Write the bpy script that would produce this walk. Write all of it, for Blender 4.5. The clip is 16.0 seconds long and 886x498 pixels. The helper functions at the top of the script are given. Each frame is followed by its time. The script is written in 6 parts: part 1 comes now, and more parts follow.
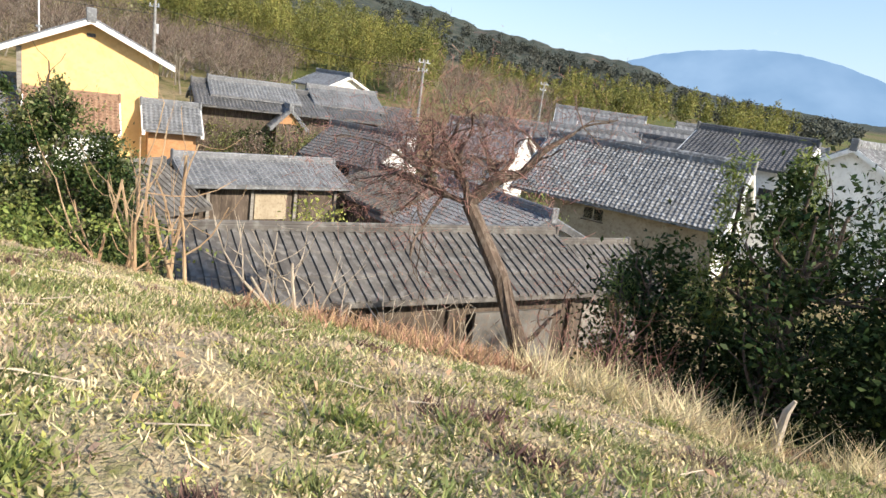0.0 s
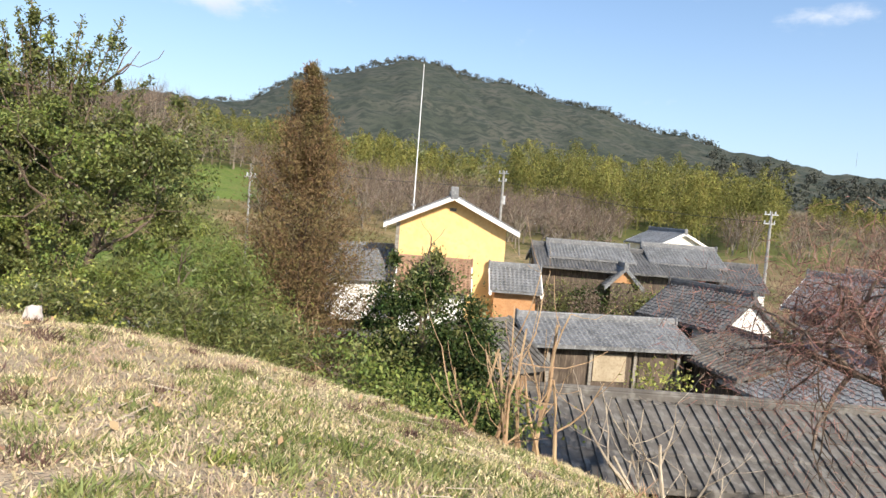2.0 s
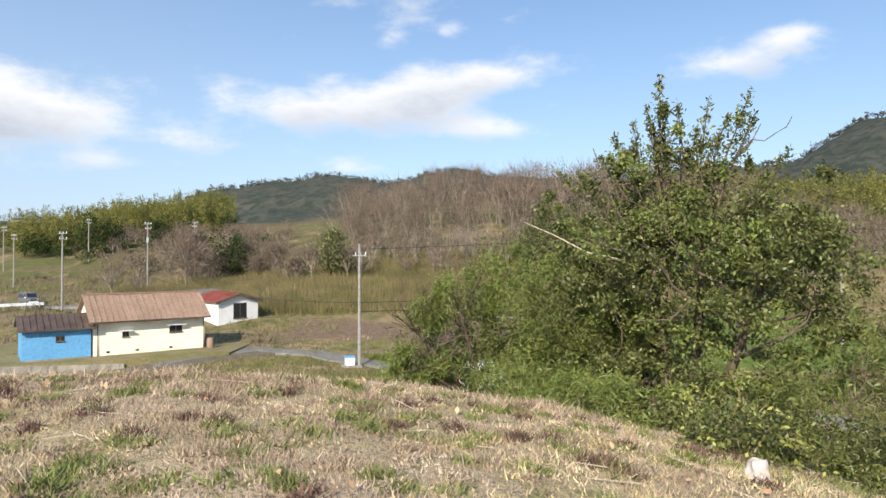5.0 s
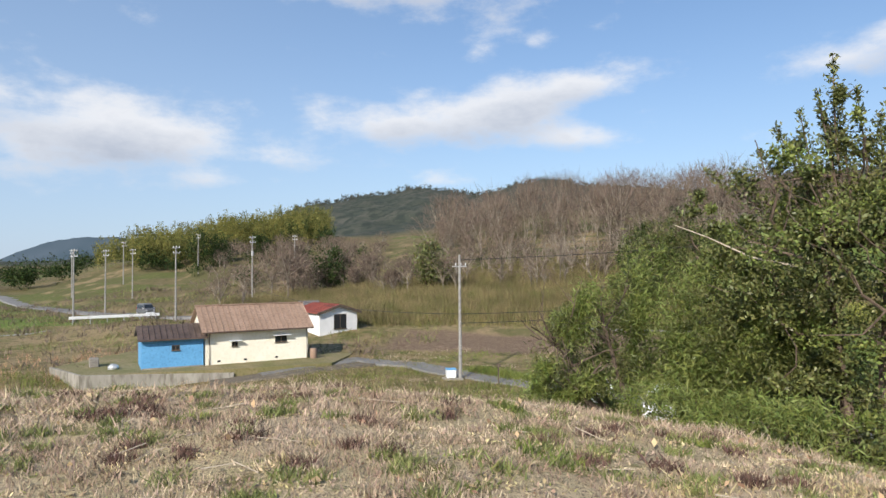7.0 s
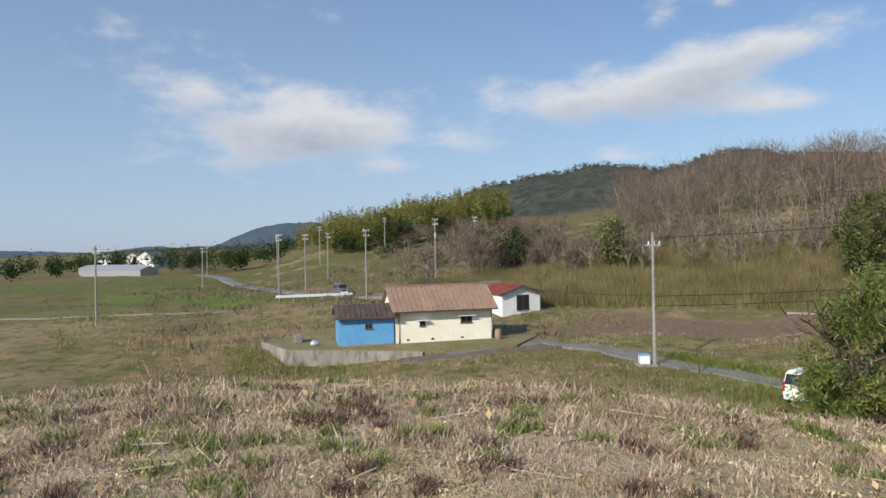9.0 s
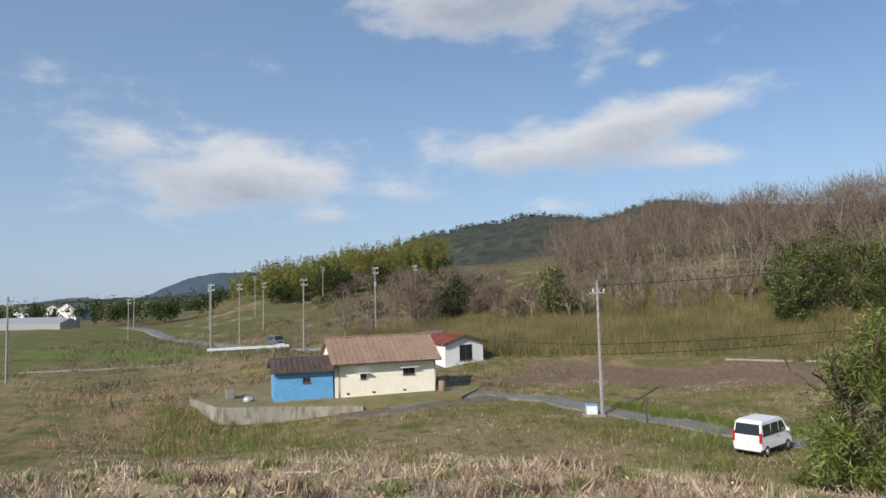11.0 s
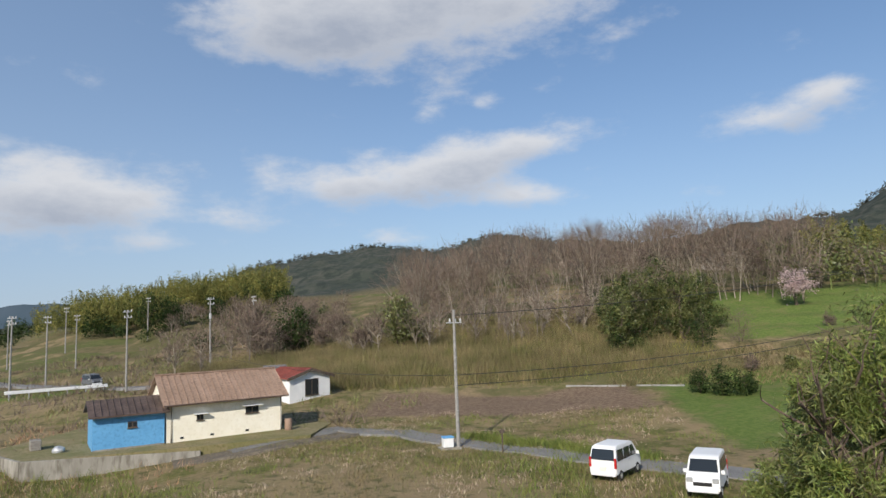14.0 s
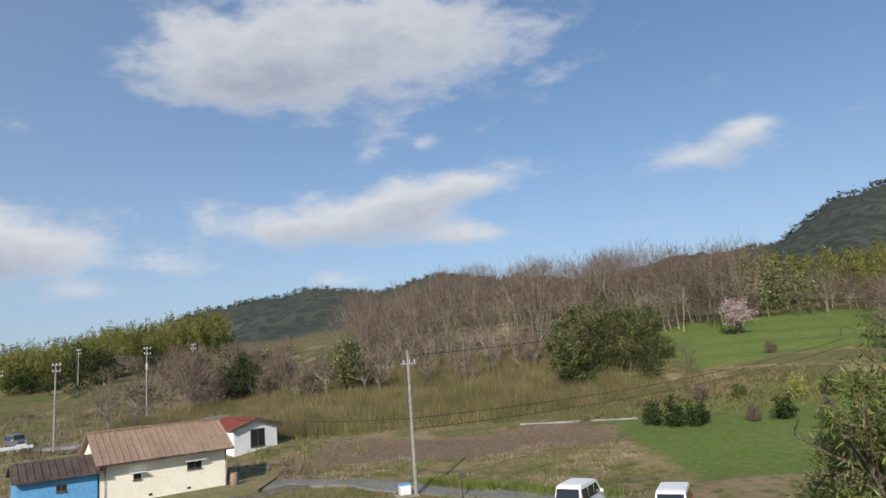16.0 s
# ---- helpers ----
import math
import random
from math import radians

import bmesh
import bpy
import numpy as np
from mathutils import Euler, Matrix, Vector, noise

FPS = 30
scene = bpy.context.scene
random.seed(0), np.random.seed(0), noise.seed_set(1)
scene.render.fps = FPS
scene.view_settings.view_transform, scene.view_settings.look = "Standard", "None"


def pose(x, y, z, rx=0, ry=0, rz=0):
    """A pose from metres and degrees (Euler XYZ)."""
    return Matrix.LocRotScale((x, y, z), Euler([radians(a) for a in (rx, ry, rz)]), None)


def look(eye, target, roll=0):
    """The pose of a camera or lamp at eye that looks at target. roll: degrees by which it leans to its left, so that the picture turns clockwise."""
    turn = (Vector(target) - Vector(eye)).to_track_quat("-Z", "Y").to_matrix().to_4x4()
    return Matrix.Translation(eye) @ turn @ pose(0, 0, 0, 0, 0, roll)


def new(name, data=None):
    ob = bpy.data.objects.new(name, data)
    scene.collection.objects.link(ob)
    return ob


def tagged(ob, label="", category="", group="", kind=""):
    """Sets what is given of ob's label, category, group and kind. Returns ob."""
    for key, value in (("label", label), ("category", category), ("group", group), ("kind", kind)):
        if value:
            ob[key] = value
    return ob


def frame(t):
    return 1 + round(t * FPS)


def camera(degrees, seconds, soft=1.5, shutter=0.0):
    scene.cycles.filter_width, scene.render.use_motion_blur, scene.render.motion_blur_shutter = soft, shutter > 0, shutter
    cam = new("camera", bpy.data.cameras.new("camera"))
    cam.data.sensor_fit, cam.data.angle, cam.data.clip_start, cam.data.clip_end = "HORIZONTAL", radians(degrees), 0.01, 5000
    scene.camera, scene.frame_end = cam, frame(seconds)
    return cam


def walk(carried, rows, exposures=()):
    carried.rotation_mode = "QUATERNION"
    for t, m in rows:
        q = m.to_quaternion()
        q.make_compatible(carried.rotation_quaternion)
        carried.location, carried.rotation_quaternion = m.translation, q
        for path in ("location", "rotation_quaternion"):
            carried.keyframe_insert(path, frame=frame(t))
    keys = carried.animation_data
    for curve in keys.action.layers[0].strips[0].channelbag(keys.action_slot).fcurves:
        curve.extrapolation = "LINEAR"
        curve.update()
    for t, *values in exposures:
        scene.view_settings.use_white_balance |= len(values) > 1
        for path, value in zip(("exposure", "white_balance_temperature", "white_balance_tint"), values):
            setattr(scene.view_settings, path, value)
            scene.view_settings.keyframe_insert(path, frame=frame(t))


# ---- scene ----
cam = camera(67.2, 16.0)
PATH = [
    (0, (-0.93, 0.36, 8.04), (-0.827, 2.299, 7.561), 8.0),
    (0.5, (-1.06, 0.5, 8.07), (-1.198, 2.445, 7.623), 6.6),
    (1, (-1.24, 0.74, 8.045), (-1.809, 2.636, 7.763), 0.8),
    (1.5, (-1.501, 0.905, 8.024), (-2.232, 2.757, 7.834), 3.3),
    (2, (-1.687, 0.902, 8.064), (-2.556, 2.699, 7.939), 4.5),
    (2.5, (-2.151, 1.072, 8.097), (-3.378, 2.647, 7.984), 1.7),
    (3, (-2.601, 1.003, 8.16), (-3.918, 2.507, 8.119), 0.7),
    (3.5, (-3.049, 1.105, 8.202), (-4.539, 2.439, 8.208), 1.3),
    (4, (-3.527, 1.053, 8.27), (-5.177, 2.184, 8.267), 1.9),
    (4.5, (-3.956, 1.06, 8.324), (-5.723, 1.996, 8.319), 1.2),
    (5, (-4.4, 1.105, 8.364), (-6.288, 1.763, 8.389), -0.1),
    (5.2, (-4.596, 1.048, 8.328), (-6.512, 1.619, 8.369), -0.1),
    (7.3, (-5.673, 0.511, 8.298), (-7.646, 0.832, 8.363), -0.6),
    (7.5, (-5.799, 0.459, 8.296), (-7.783, 0.701, 8.359), -0.7),
    (8, (-6.17, 0.304, 8.299), (-8.165, 0.434, 8.332), -0.8),
    (8.5, (-6.568, 0.17, 8.312), (-8.568, 0.147, 8.315), -0.9),
    (8.7, (-6.718, 0.124, 8.312), (-8.714, -0.002, 8.31), -0.9),
    (10.8, (-8.166, -0.248, 8.292), (-10.16, -0.229, 8.452), -1.9),
    (11, (-8.296, -0.283, 8.297), (-10.289, -0.222, 8.449), -1.5),
    (11.5, (-8.605, -0.418, 8.266), (-10.589, -0.226, 8.428), -1.0),
    (12, (-8.85, -0.601, 8.288), (-10.824, -0.331, 8.466), -0.7),
    (12.5, (-9.147, -0.758, 8.263), (-11.106, -0.402, 8.456), -1.0),
    (13, (-9.465, -0.926, 8.229), (-11.404, -0.48, 8.429), -2.0),
    (13.5, (-9.784, -1.086, 8.252), (-11.701, -0.558, 8.46), -2.1),
    (14, (-10.083, -1.268, 8.279), (-11.996, -0.731, 8.509), -2.1),
    (14.5, (-10.389, -1.293, 8.291), (-12.31, -0.831, 8.603), -2.4),
    (15, (-10.718, -1.386, 8.281), (-12.623, -0.89, 8.633), -4.1),
    (15.5, (-10.977, -1.45, 8.311), (-12.856, -0.851, 8.641), -4.4),
    (16, (-11.144, -1.528, 8.307), (-12.987, -0.83, 8.646), -4.3),
]
walk(cam, [(t, look(eye, target, roll)) for t, eye, target, roll in PATH],
     exposures=[(0, 0.72, 6950, 10), (1.5, 0.63, 6950, 10), (3, 0.6, 6950, 10), (4, 0.57, 6950, 10), (5, 0.42, 6900, 10), (7.5, 0.12, 6650, 10), (9, -0.08, 6650, 10), (16, -0.12, 6650, 10)])

# ---- world and sun ----
SUN_TO = Vector((0.70, -0.49, 0.52)).normalized()


def build_world():
    w = bpy.data.worlds.new("world")
    scene.world = w
    w.use_nodes = True
    nt = w.node_tree
    n, l = nt.nodes, nt.links
    n.clear()
    out = n.new("ShaderNodeOutputWorld")
    bg = n.new("ShaderNodeBackground")
    bg.inputs["Strength"].default_value = 0.13
    sky = n.new("ShaderNodeTexSky")
    sky.sky_type = "NISHITA"
    sky.sun_disc = False
    sky.sun_elevation = math.asin(SUN_TO.z)
    sky.sun_rotation = math.atan2(SUN_TO.x, SUN_TO.y)
    sky.air_density, sky.dust_density, sky.ozone_density = 1.0, 0.6, 3.0
    tc = n.new("ShaderNodeTexCoord")
    sep = n.new("ShaderNodeSeparateXYZ")
    l.new(tc.outputs["Generated"], sep.inputs[0])

    def m(op, a, b=None, c=None):
        k = n.new("ShaderNodeMath")
        k.operation = op
        for i, v in enumerate((a, b, c)):
            if v is None:
                continue
            if isinstance(v, (int, float)):
                k.inputs[i].default_value = v
            else:
                l.new(v, k.inputs[i])
        return k.outputs[0]

    negx = m("MULTIPLY", sep.outputs[0], -1.0)
    az = m("MULTIPLY", m("ARCTAN2", negx, sep.outputs[1]), 57.2958)
    el = m("MULTIPLY", m("ARCSINE", sep.outputs[2]), 57.2958)
    comb = n.new("ShaderNodeCombineXYZ")
    l.new(az, comb.inputs[0])
    l.new(m("MULTIPLY", el, 2.0), comb.inputs[1])
    noi = n.new("ShaderNodeTexNoise")
    noi.inputs["Scale"].default_value = 0.16
    noi.inputs["Detail"].default_value = 9
    noi.inputs["Roughness"].default_value = 0.62
    l.new(comb.outputs[0], noi.inputs["Vector"])
    def banks(shift):
        # cloud banks: bearing, height, half width, half height, weight
        total = None
        for a, e, wa, we, wt in CLOUDS:
            dx = m("DIVIDE", m("SUBTRACT", az, a), wa * 1.1)
            dy = m("DIVIDE", m("SUBTRACT", el, e - shift), we * 1.15)
            g = m("MULTIPLY", m("EXPONENT", m("MULTIPLY", m("ADD", m("MULTIPLY", dx, dx), m("MULTIPLY", dy, dy)), -1.0)), wt)
            total = g if total is None else m("ADD", total, g)
        return m("ADD", total, m("MULTIPLY", m("SUBTRACT", noi.outputs[0], 0.5), 2.1))

    shape = banks(0.0)
    above = banks(1.3)
    mask = n.new("ShaderNodeMapRange")
    mask.interpolation_type = "SMOOTHSTEP"
    mask.inputs[1].default_value, mask.inputs[2].default_value = 0.24, 1.15
    l.new(shape, mask.inputs[0])
    # undersides are greyer than the tops
    thick = n.new("ShaderNodeMapRange")
    thick.inputs[1].default_value, thick.inputs[2].default_value = 0.55, 1.8
    l.new(above, thick.inputs[0])
    cc = n.new("ShaderNodeMix")
    cc.data_type = "RGBA"
    cc.inputs[6].default_value = (5.8, 6.0, 6.4, 1)
    cc.inputs[7].default_value = (3.2, 3.6, 4.4, 1)
    l.new(thick.outputs[0], cc.inputs[0])
    mix = n.new("ShaderNodeMix")
    mix.data_type = "RGBA"
    # thin haze low over the horizon
    hz = n.new("ShaderNodeMix")
    hz.data_type = "RGBA"
    clear_air = n.new("ShaderNodeMix")
    clear_air.data_type = "RGBA"
    clear_air.inputs[0].default_value = 0.2
    l.new(sky.outputs[0], clear_air.inputs[6])
    clear_air.inputs[7].default_value = (1.4, 3.0, 6.1, 1)
    veil = n.new("ShaderNodeMapRange")
    veil.interpolation_type = "SMOOTHSTEP"
    veil.inputs[1].default_value, veil.inputs[2].default_value, veil.inputs[4].default_value = 62.0, 112.0, 0.22
    l.new(az, veil.inputs[0])
    l.new(m("ADD", m("MULTIPLY", m("EXPONENT", m("MULTIPLY", m("MULTIPLY", el, el), -0.006)), 0.45), veil.outputs[0]), hz.inputs[0])
    l.new(clear_air.outputs[2], hz.inputs[6])
    hz.inputs[7].default_value = (3.25, 4.25, 5.8, 1)
    l.new(m("MULTIPLY", mask.outputs[0], 0.93), mix.inputs[0])
    l.new(hz.outputs[2], mix.inputs[6])
    l.new(cc.outputs[2], mix.inputs[7])
    l.new(mix.outputs[2], bg.inputs[0])
    l.new(bg.outputs[0], out.inputs[0])


CLOUDS = [
    (82, 12.2, 8, 1.7, 1.0), (73, 13.6, 6.5, 2.0, 1.0), (66, 15.4, 4.5, 1.3, 0.9), (67, 10.9, 3.5, 0.9, 0.85),
    (106, 11.6, 6, 2.2, 0.95), (102, 10.5, 5, 1.5, 0.8), (115, 13.2, 4, 1.5, 0.7), (86, 25, 8, 2.8, 1.0), (74, 27.5, 14, 4.6, 1.3),
    (47, 15.0, 4.5, 1.2, 0.95), (43.5, 16.6, 3.0, 1.0, 0.8), (75.5, 18.2, 2.0, 1.0, 0.62), (70, 18.8, 1.4, 0.6, 0.5), (98, 7.6, 2.6, 1.0, 0.7),
    (78, 7.8, 3.5, 0.9, 0.7), (-2, 16, 3.5, 0.8, 0.7), (110, 8.5, 9, 2.2, 0.55), (118, 17, 7, 1.6, 0.5), (92, 9.5, 5, 1.0, 0.5), (-140, 25, 25, 5, 0.8), (170, 35, 25, 6, 0.8)]
build_world()
sun = new("sun", bpy.data.lights.new("sun", "SUN"))
sun.data.energy, sun.data.angle, sun.data.color = 5.0, radians(0.6), (1.0, 0.93, 0.82)
sun.matrix_world = look(SUN_TO * 100, (0, 0, 0))


# ---- materials ----
def surf(name, c1, c2, scale=4.0, rough=0.85, bump=0.3, c3=None, fine=40.0, island=0.0, obj=0.0, metal=0.0, spec=0.3, trans=0.0, stretch=(1, 1, 1), dist=0.02):
    """A surface of two or three tones mixed by coarse and fine noise, with relief; island / obj: spread of brightness from piece to piece."""
    mt = bpy.data.materials.new(name)
    mt.use_nodes = True
    nt = mt.node_tree
    n, l = nt.nodes, nt.links
    bs = n["Principled BSDF"]
    tc = n.new("ShaderNodeTexCoord")
    mp = n.new("ShaderNodeMapping")
    mp.inputs["Scale"].default_value = stretch
    l.new(tc.outputs["Object"], mp.inputs[0])
    a = n.new("ShaderNodeTexNoise")
    a.inputs["Scale"].default_value = scale
    a.inputs["Detail"].default_value = 6
    a.inputs["Roughness"].default_value = 0.65
    l.new(mp.outputs[0], a.inputs["Vector"])
    b = n.new("ShaderNodeTexNoise")
    b.inputs["Scale"].default_value = fine
    b.inputs["Detail"].default_value = 4
    l.new(mp.outputs[0], b.inputs["Vector"])
    ramp = n.new("ShaderNodeValToRGB")
    ramp.color_ramp.elements[0].position, ramp.color_ramp.elements[1].position = 0.36, 0.64
    ramp.color_ramp.elements[0].color, ramp.color_ramp.elements[1].color = (*c1, 1), (*c2, 1)
    l.new(a.outputs[0], ramp.inputs[0])
    col = ramp.outputs[0]

    def mixin(fac_socket, colour, lo, hi, amount):
        r = n.new("ShaderNodeMapRange")
        r.inputs[1].default_value, r.inputs[2].default_value, r.inputs[4].default_value = lo, hi, amount
        l.new(fac_socket, r.inputs[0])
        mx = n.new("ShaderNodeMix")
        mx.data_type = "RGBA"
        l.new(r.outputs[0], mx.inputs[0])
        l.new(col, mx.inputs[6])
        mx.inputs[7].default_value = (*colour, 1)
        return mx.outputs[2]

    if c3:
        col = mixin(b.outputs[0], c3, 0.5, 0.68, 0.8)
    if island or obj:
        src = n.new("ShaderNodeNewGeometry").outputs["Random Per Island"] if island else n.new("ShaderNodeObjectInfo").outputs["Random"]
        r = n.new("ShaderNodeMapRange")
        k = island or obj
        r.inputs[3].default_value, r.inputs[4].default_value = 1 - k, 1 + k
        l.new(src, r.inputs[0])
        hs = n.new("ShaderNodeHueSaturation")
        l.new(r.outputs[0], hs.inputs["Value"])
        r2 = n.new("ShaderNodeMapRange")
        r2.inputs[3].default_value, r2.inputs[4].default_value = 0.5 - k * 0.06, 0.5 + k * 0.06
        w2 = n.new("ShaderNodeTexWhiteNoise")
        w2.noise_dimensions = "1D"
        l.new(src, w2.inputs["W"])
        l.new(w2.outputs["Value"], r2.inputs[0])
        l.new(r2.outputs[0], hs.inputs["Hue"])
        l.new(col, hs.inputs["Color"])
        col = hs.outputs[0]
    l.new(col, bs.inputs["Base Color"])
    bs.inputs["Roughness"].default_value = rough
    bs.inputs["Metallic"].default_value = metal
    bs.inputs["Specular IOR Level"].default_value = spec
    if bump:
        bp = n.new("ShaderNodeBump")
        bp.inputs["Strength"].default_value = bump
        bp.inputs["Distance"].default_value = dist
        l.new(b.outputs[0], bp.inputs["Height"])
        l.new(bp.outputs[0], bs.inputs["Normal"])
    if trans:
        tr = n.new("ShaderNodeBsdfTranslucent")
        l.new(col, tr.inputs[0])
        ms = n.new("ShaderNodeMixShader")
        ms.inputs[0].default_value = trans
        l.new(bs.outputs[0], ms.inputs[1])
        l.new(tr.outputs[0], ms.inputs[2])
        l.new(ms.outputs[0], n["Material Output"].inputs[0])
    return mt


def glassy(name, colour=(0.02, 0.025, 0.03), rough=0.08):
    mt = bpy.data.materials.new(name)
    mt.use_nodes = True
    bs = mt.node_tree.nodes["Principled BSDF"]
    bs.inputs["Base Color"].default_value = (*colour, 1)
    bs.inputs["Roughness"].default_value = rough
    bs.inputs["Specular IOR Level"].default_value = 0.6
    return mt


M_TILE = surf("grey_roof_tile", (0.10, 0.103, 0.108), (0.195, 0.20, 0.208), 1.2, 0.6, 0.3, (0.29, 0.295, 0.30), 9, spec=0.4)
M_TILE_D = surf("dark_roof_tile", (0.045, 0.046, 0.05), (0.11, 0.11, 0.115), 1.0, 0.6, 0.3, (0.17, 0.165, 0.155), 7, spec=0.45)
M_TILE_W = surf("weathered_roof_tile", (0.10, 0.102, 0.105), (0.19, 0.19, 0.19), 0.9, 0.65, 0.4, (0.40, 0.41, 0.42), 5)
M_SLATE = surf("weathered_slate", (0.075, 0.068, 0.062), (0.15, 0.137, 0.125), 0.8, 0.9, 0.5, (0.21, 0.20, 0.185), 4)
M_PLASTER = surf("white_plaster", (0.74, 0.73, 0.70), (0.86, 0.85, 0.82), 1.5, 0.9, 0.15, (0.62, 0.60, 0.56), 6)
M_CREAM = surf("cream_wall", (0.84, 0.79, 0.66), (0.90, 0.86, 0.75), 0.8, 0.9, 0.1, (0.80, 0.75, 0.62), 5)
M_YELLOW = surf("yellow_plaster", (0.80, 0.52, 0.22), (0.86, 0.58, 0.26), 0.9, 0.9, 0.15, (0.74, 0.46, 0.19), 5)
M_BLUE = surf("blue_sheet", (0.11, 0.33, 0.60), (0.14, 0.39, 0.68), 1.0, 0.6, 0.1, (0.09, 0.27, 0.50), 5)
M_BROWNROOF = surf("brown_metal_roof", (0.27, 0.185, 0.135), (0.36, 0.25, 0.19), 0.8, 0.6, 0.15, (0.20, 0.13, 0.09), 6)
M_BROWNROOF_D = surf("dark_brown_metal_roof", (0.07, 0.05, 0.042), (0.13, 0.095, 0.08), 0.8, 0.6, 0.2, (0.05, 0.035, 0.03), 6)
M_REDROOF = surf("red_metal_roof", (0.20, 0.055, 0.045), (0.30, 0.085, 0.065), 1.0, 0.6, 0.15, (0.14, 0.06, 0.05), 3)
M_RUSTROOF = surf("rust_brown_roof", (0.24, 0.145, 0.095), (0.34, 0.22, 0.145), 1.0, 0.7, 0.2, (0.18, 0.09, 0.06), 6)
M_WOOD = surf("dark_weathered_wood", (0.06, 0.045, 0.035), (0.13, 0.10, 0.08), 2, 0.85, 0.3, (0.2, 0.16, 0.12), 10, stretch=(1, 1, 0.2))
M_ORANGEWOOD = surf("orange_wood", (0.40, 0.21, 0.10), (0.50, 0.28, 0.14), 2, 0.7, 0.2, (0.40, 0.18, 0.07), 12)
M_GREYBOARD = surf("grey_boards", (0.20, 0.18, 0.16), (0.32, 0.30, 0.27), 2, 0.9, 0.3, (0.14, 0.12, 0.10), 14, stretch=(0.2, 0.2, 2))
M_TIN = surf("corrugated_tin", (0.16, 0.15, 0.14), (0.26, 0.25, 0.235), 1.5, 0.5, 0.2, (0.25, 0.19, 0.15), 9, metal=0.4)
M_EARTHWALL = surf("earth_wall", (0.34, 0.28, 0.20), (0.44, 0.37, 0.27), 1.5, 0.95, 0.3, (0.26, 0.2, 0.14), 8)
M_CONC = surf("concrete", (0.22, 0.205, 0.175), (0.36, 0.34, 0.30), 0.7, 0.95, 0.4, (0.14, 0.125, 0.10), 3.5, stretch=(1, 1, 0.25))
M_POLE = surf("pole_concrete", (0.25, 0.245, 0.235), (0.34, 0.33, 0.315), 1.2, 0.85, 0.1, (0.20, 0.19, 0.18), 5)
M_ASPH = surf("asphalt", (0.15, 0.15, 0.15), (0.22, 0.215, 0.21), 0.6, 0.95, 0.3, (0.27, 0.26, 0.24), 30)
M_WHITEPAINT = surf("white_paint", (0.76, 0.77, 0.78), (0.83, 0.84, 0.85), 1.0, 0.35, 0.0, spec=0.5)
M_STEEL = surf("galvanised_steel", (0.45, 0.46, 0.47), (0.58, 0.59, 0.60), 3, 0.45, 0.1, metal=0.6)
M_CABLE = surf("black_cable", (0.025, 0.025, 0.025), (0.04, 0.04, 0.04), 3, 0.6, 0)
M_RUBBER = surf("black_rubber", (0.02, 0.02, 0.02), (0.035, 0.035, 0.035), 6, 0.85, 0.1)
M_GLASS = glassy("dark_window_glass")
M_LAMPRED = glassy("red_lamp_glass", (0.45, 0.02, 0.02), 0.2)
M_STONE = surf("pale_stone", (0.50, 0.44, 0.40), (0.66, 0.60, 0.56), 4, 0.9, 0.5, (0.40, 0.34, 0.30), 20)
M_BARK = surf("brown_bark", (0.075, 0.054, 0.04), (0.155, 0.112, 0.085), 6, 0.95, 0.8, (0.22, 0.175, 0.14), 22, stretch=(1, 1, 0.3))
M_PALEBARK = surf("pale_bark", (0.36, 0.30, 0.23), (0.52, 0.45, 0.36), 5, 0.9, 0.4, (0.26, 0.20, 0.15), 18, stretch=(1, 1, 0.3))
M_TANSTEM = surf("tan_stems", (0.34, 0.22, 0.13), (0.50, 0.36, 0.22), 5, 0.9, 0.3, (0.26, 0.16, 0.10), 16, stretch=(1, 1, 0.3))
M_LEAF = surf("olive_green_leaves", (0.085, 0.102, 0.028), (0.17, 0.185, 0.06), 0.9, 0.45, 0, (0.24, 0.25, 0.10), 4, island=0.5, trans=0.25, spec=0.45)
M_LEAF_L = surf("light_green_leaves", (0.15, 0.195, 0.045), (0.25, 0.295, 0.08), 0.8, 0.55, 0, (0.30, 0.32, 0.13), 4, island=0.45, trans=0.35)
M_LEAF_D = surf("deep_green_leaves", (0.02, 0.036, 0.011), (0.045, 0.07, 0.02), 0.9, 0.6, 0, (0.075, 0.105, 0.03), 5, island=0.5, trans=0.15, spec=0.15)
M_LEAF_Y = surf("yellow_green_leaves", (0.28, 0.31, 0.07), (0.46, 0.46, 0.14), 1.5, 0.6, 0, island=0.35, trans=0.3)
M_BAMBOO = surf("bamboo_foliage", (0.095, 0.108, 0.03), (0.26, 0.245, 0.065), 0.11, 0.7, 0, (0.34, 0.31, 0.09), 0.4, island=0.4, trans=0.3)
M_CYPRESS = surf("browned_cypress_foliage", (0.15, 0.10, 0.05), (0.255, 0.17, 0.085), 0.9, 0.8, 0, (0.135, 0.13, 0.045), 2.2, island=0.4, trans=0.25)
M_TWIG = surf("bare_twigs", (0.115, 0.086, 0.066), (0.20, 0.152, 0.12), 0.08, 0.9, 0, island=0.4)
M_CHERRY = surf("reddish_budding_twigs", (0.21, 0.105, 0.085), (0.33, 0.18, 0.145), 1.0, 0.9, 0, island=0.35)
M_BLOSSOM = surf("pale_pink_blossom", (0.46, 0.34, 0.335), (0.60, 0.48, 0.465), 2, 0.8, 0, island=0.25, trans=0.3)
M_DRY = surf("dry_grass_blades", (0.52, 0.42, 0.25), (0.72, 0.62, 0.40), 0.7, 0.8, 0, (0.44, 0.37, 0.17), 2, island=0.45, trans=0.25)
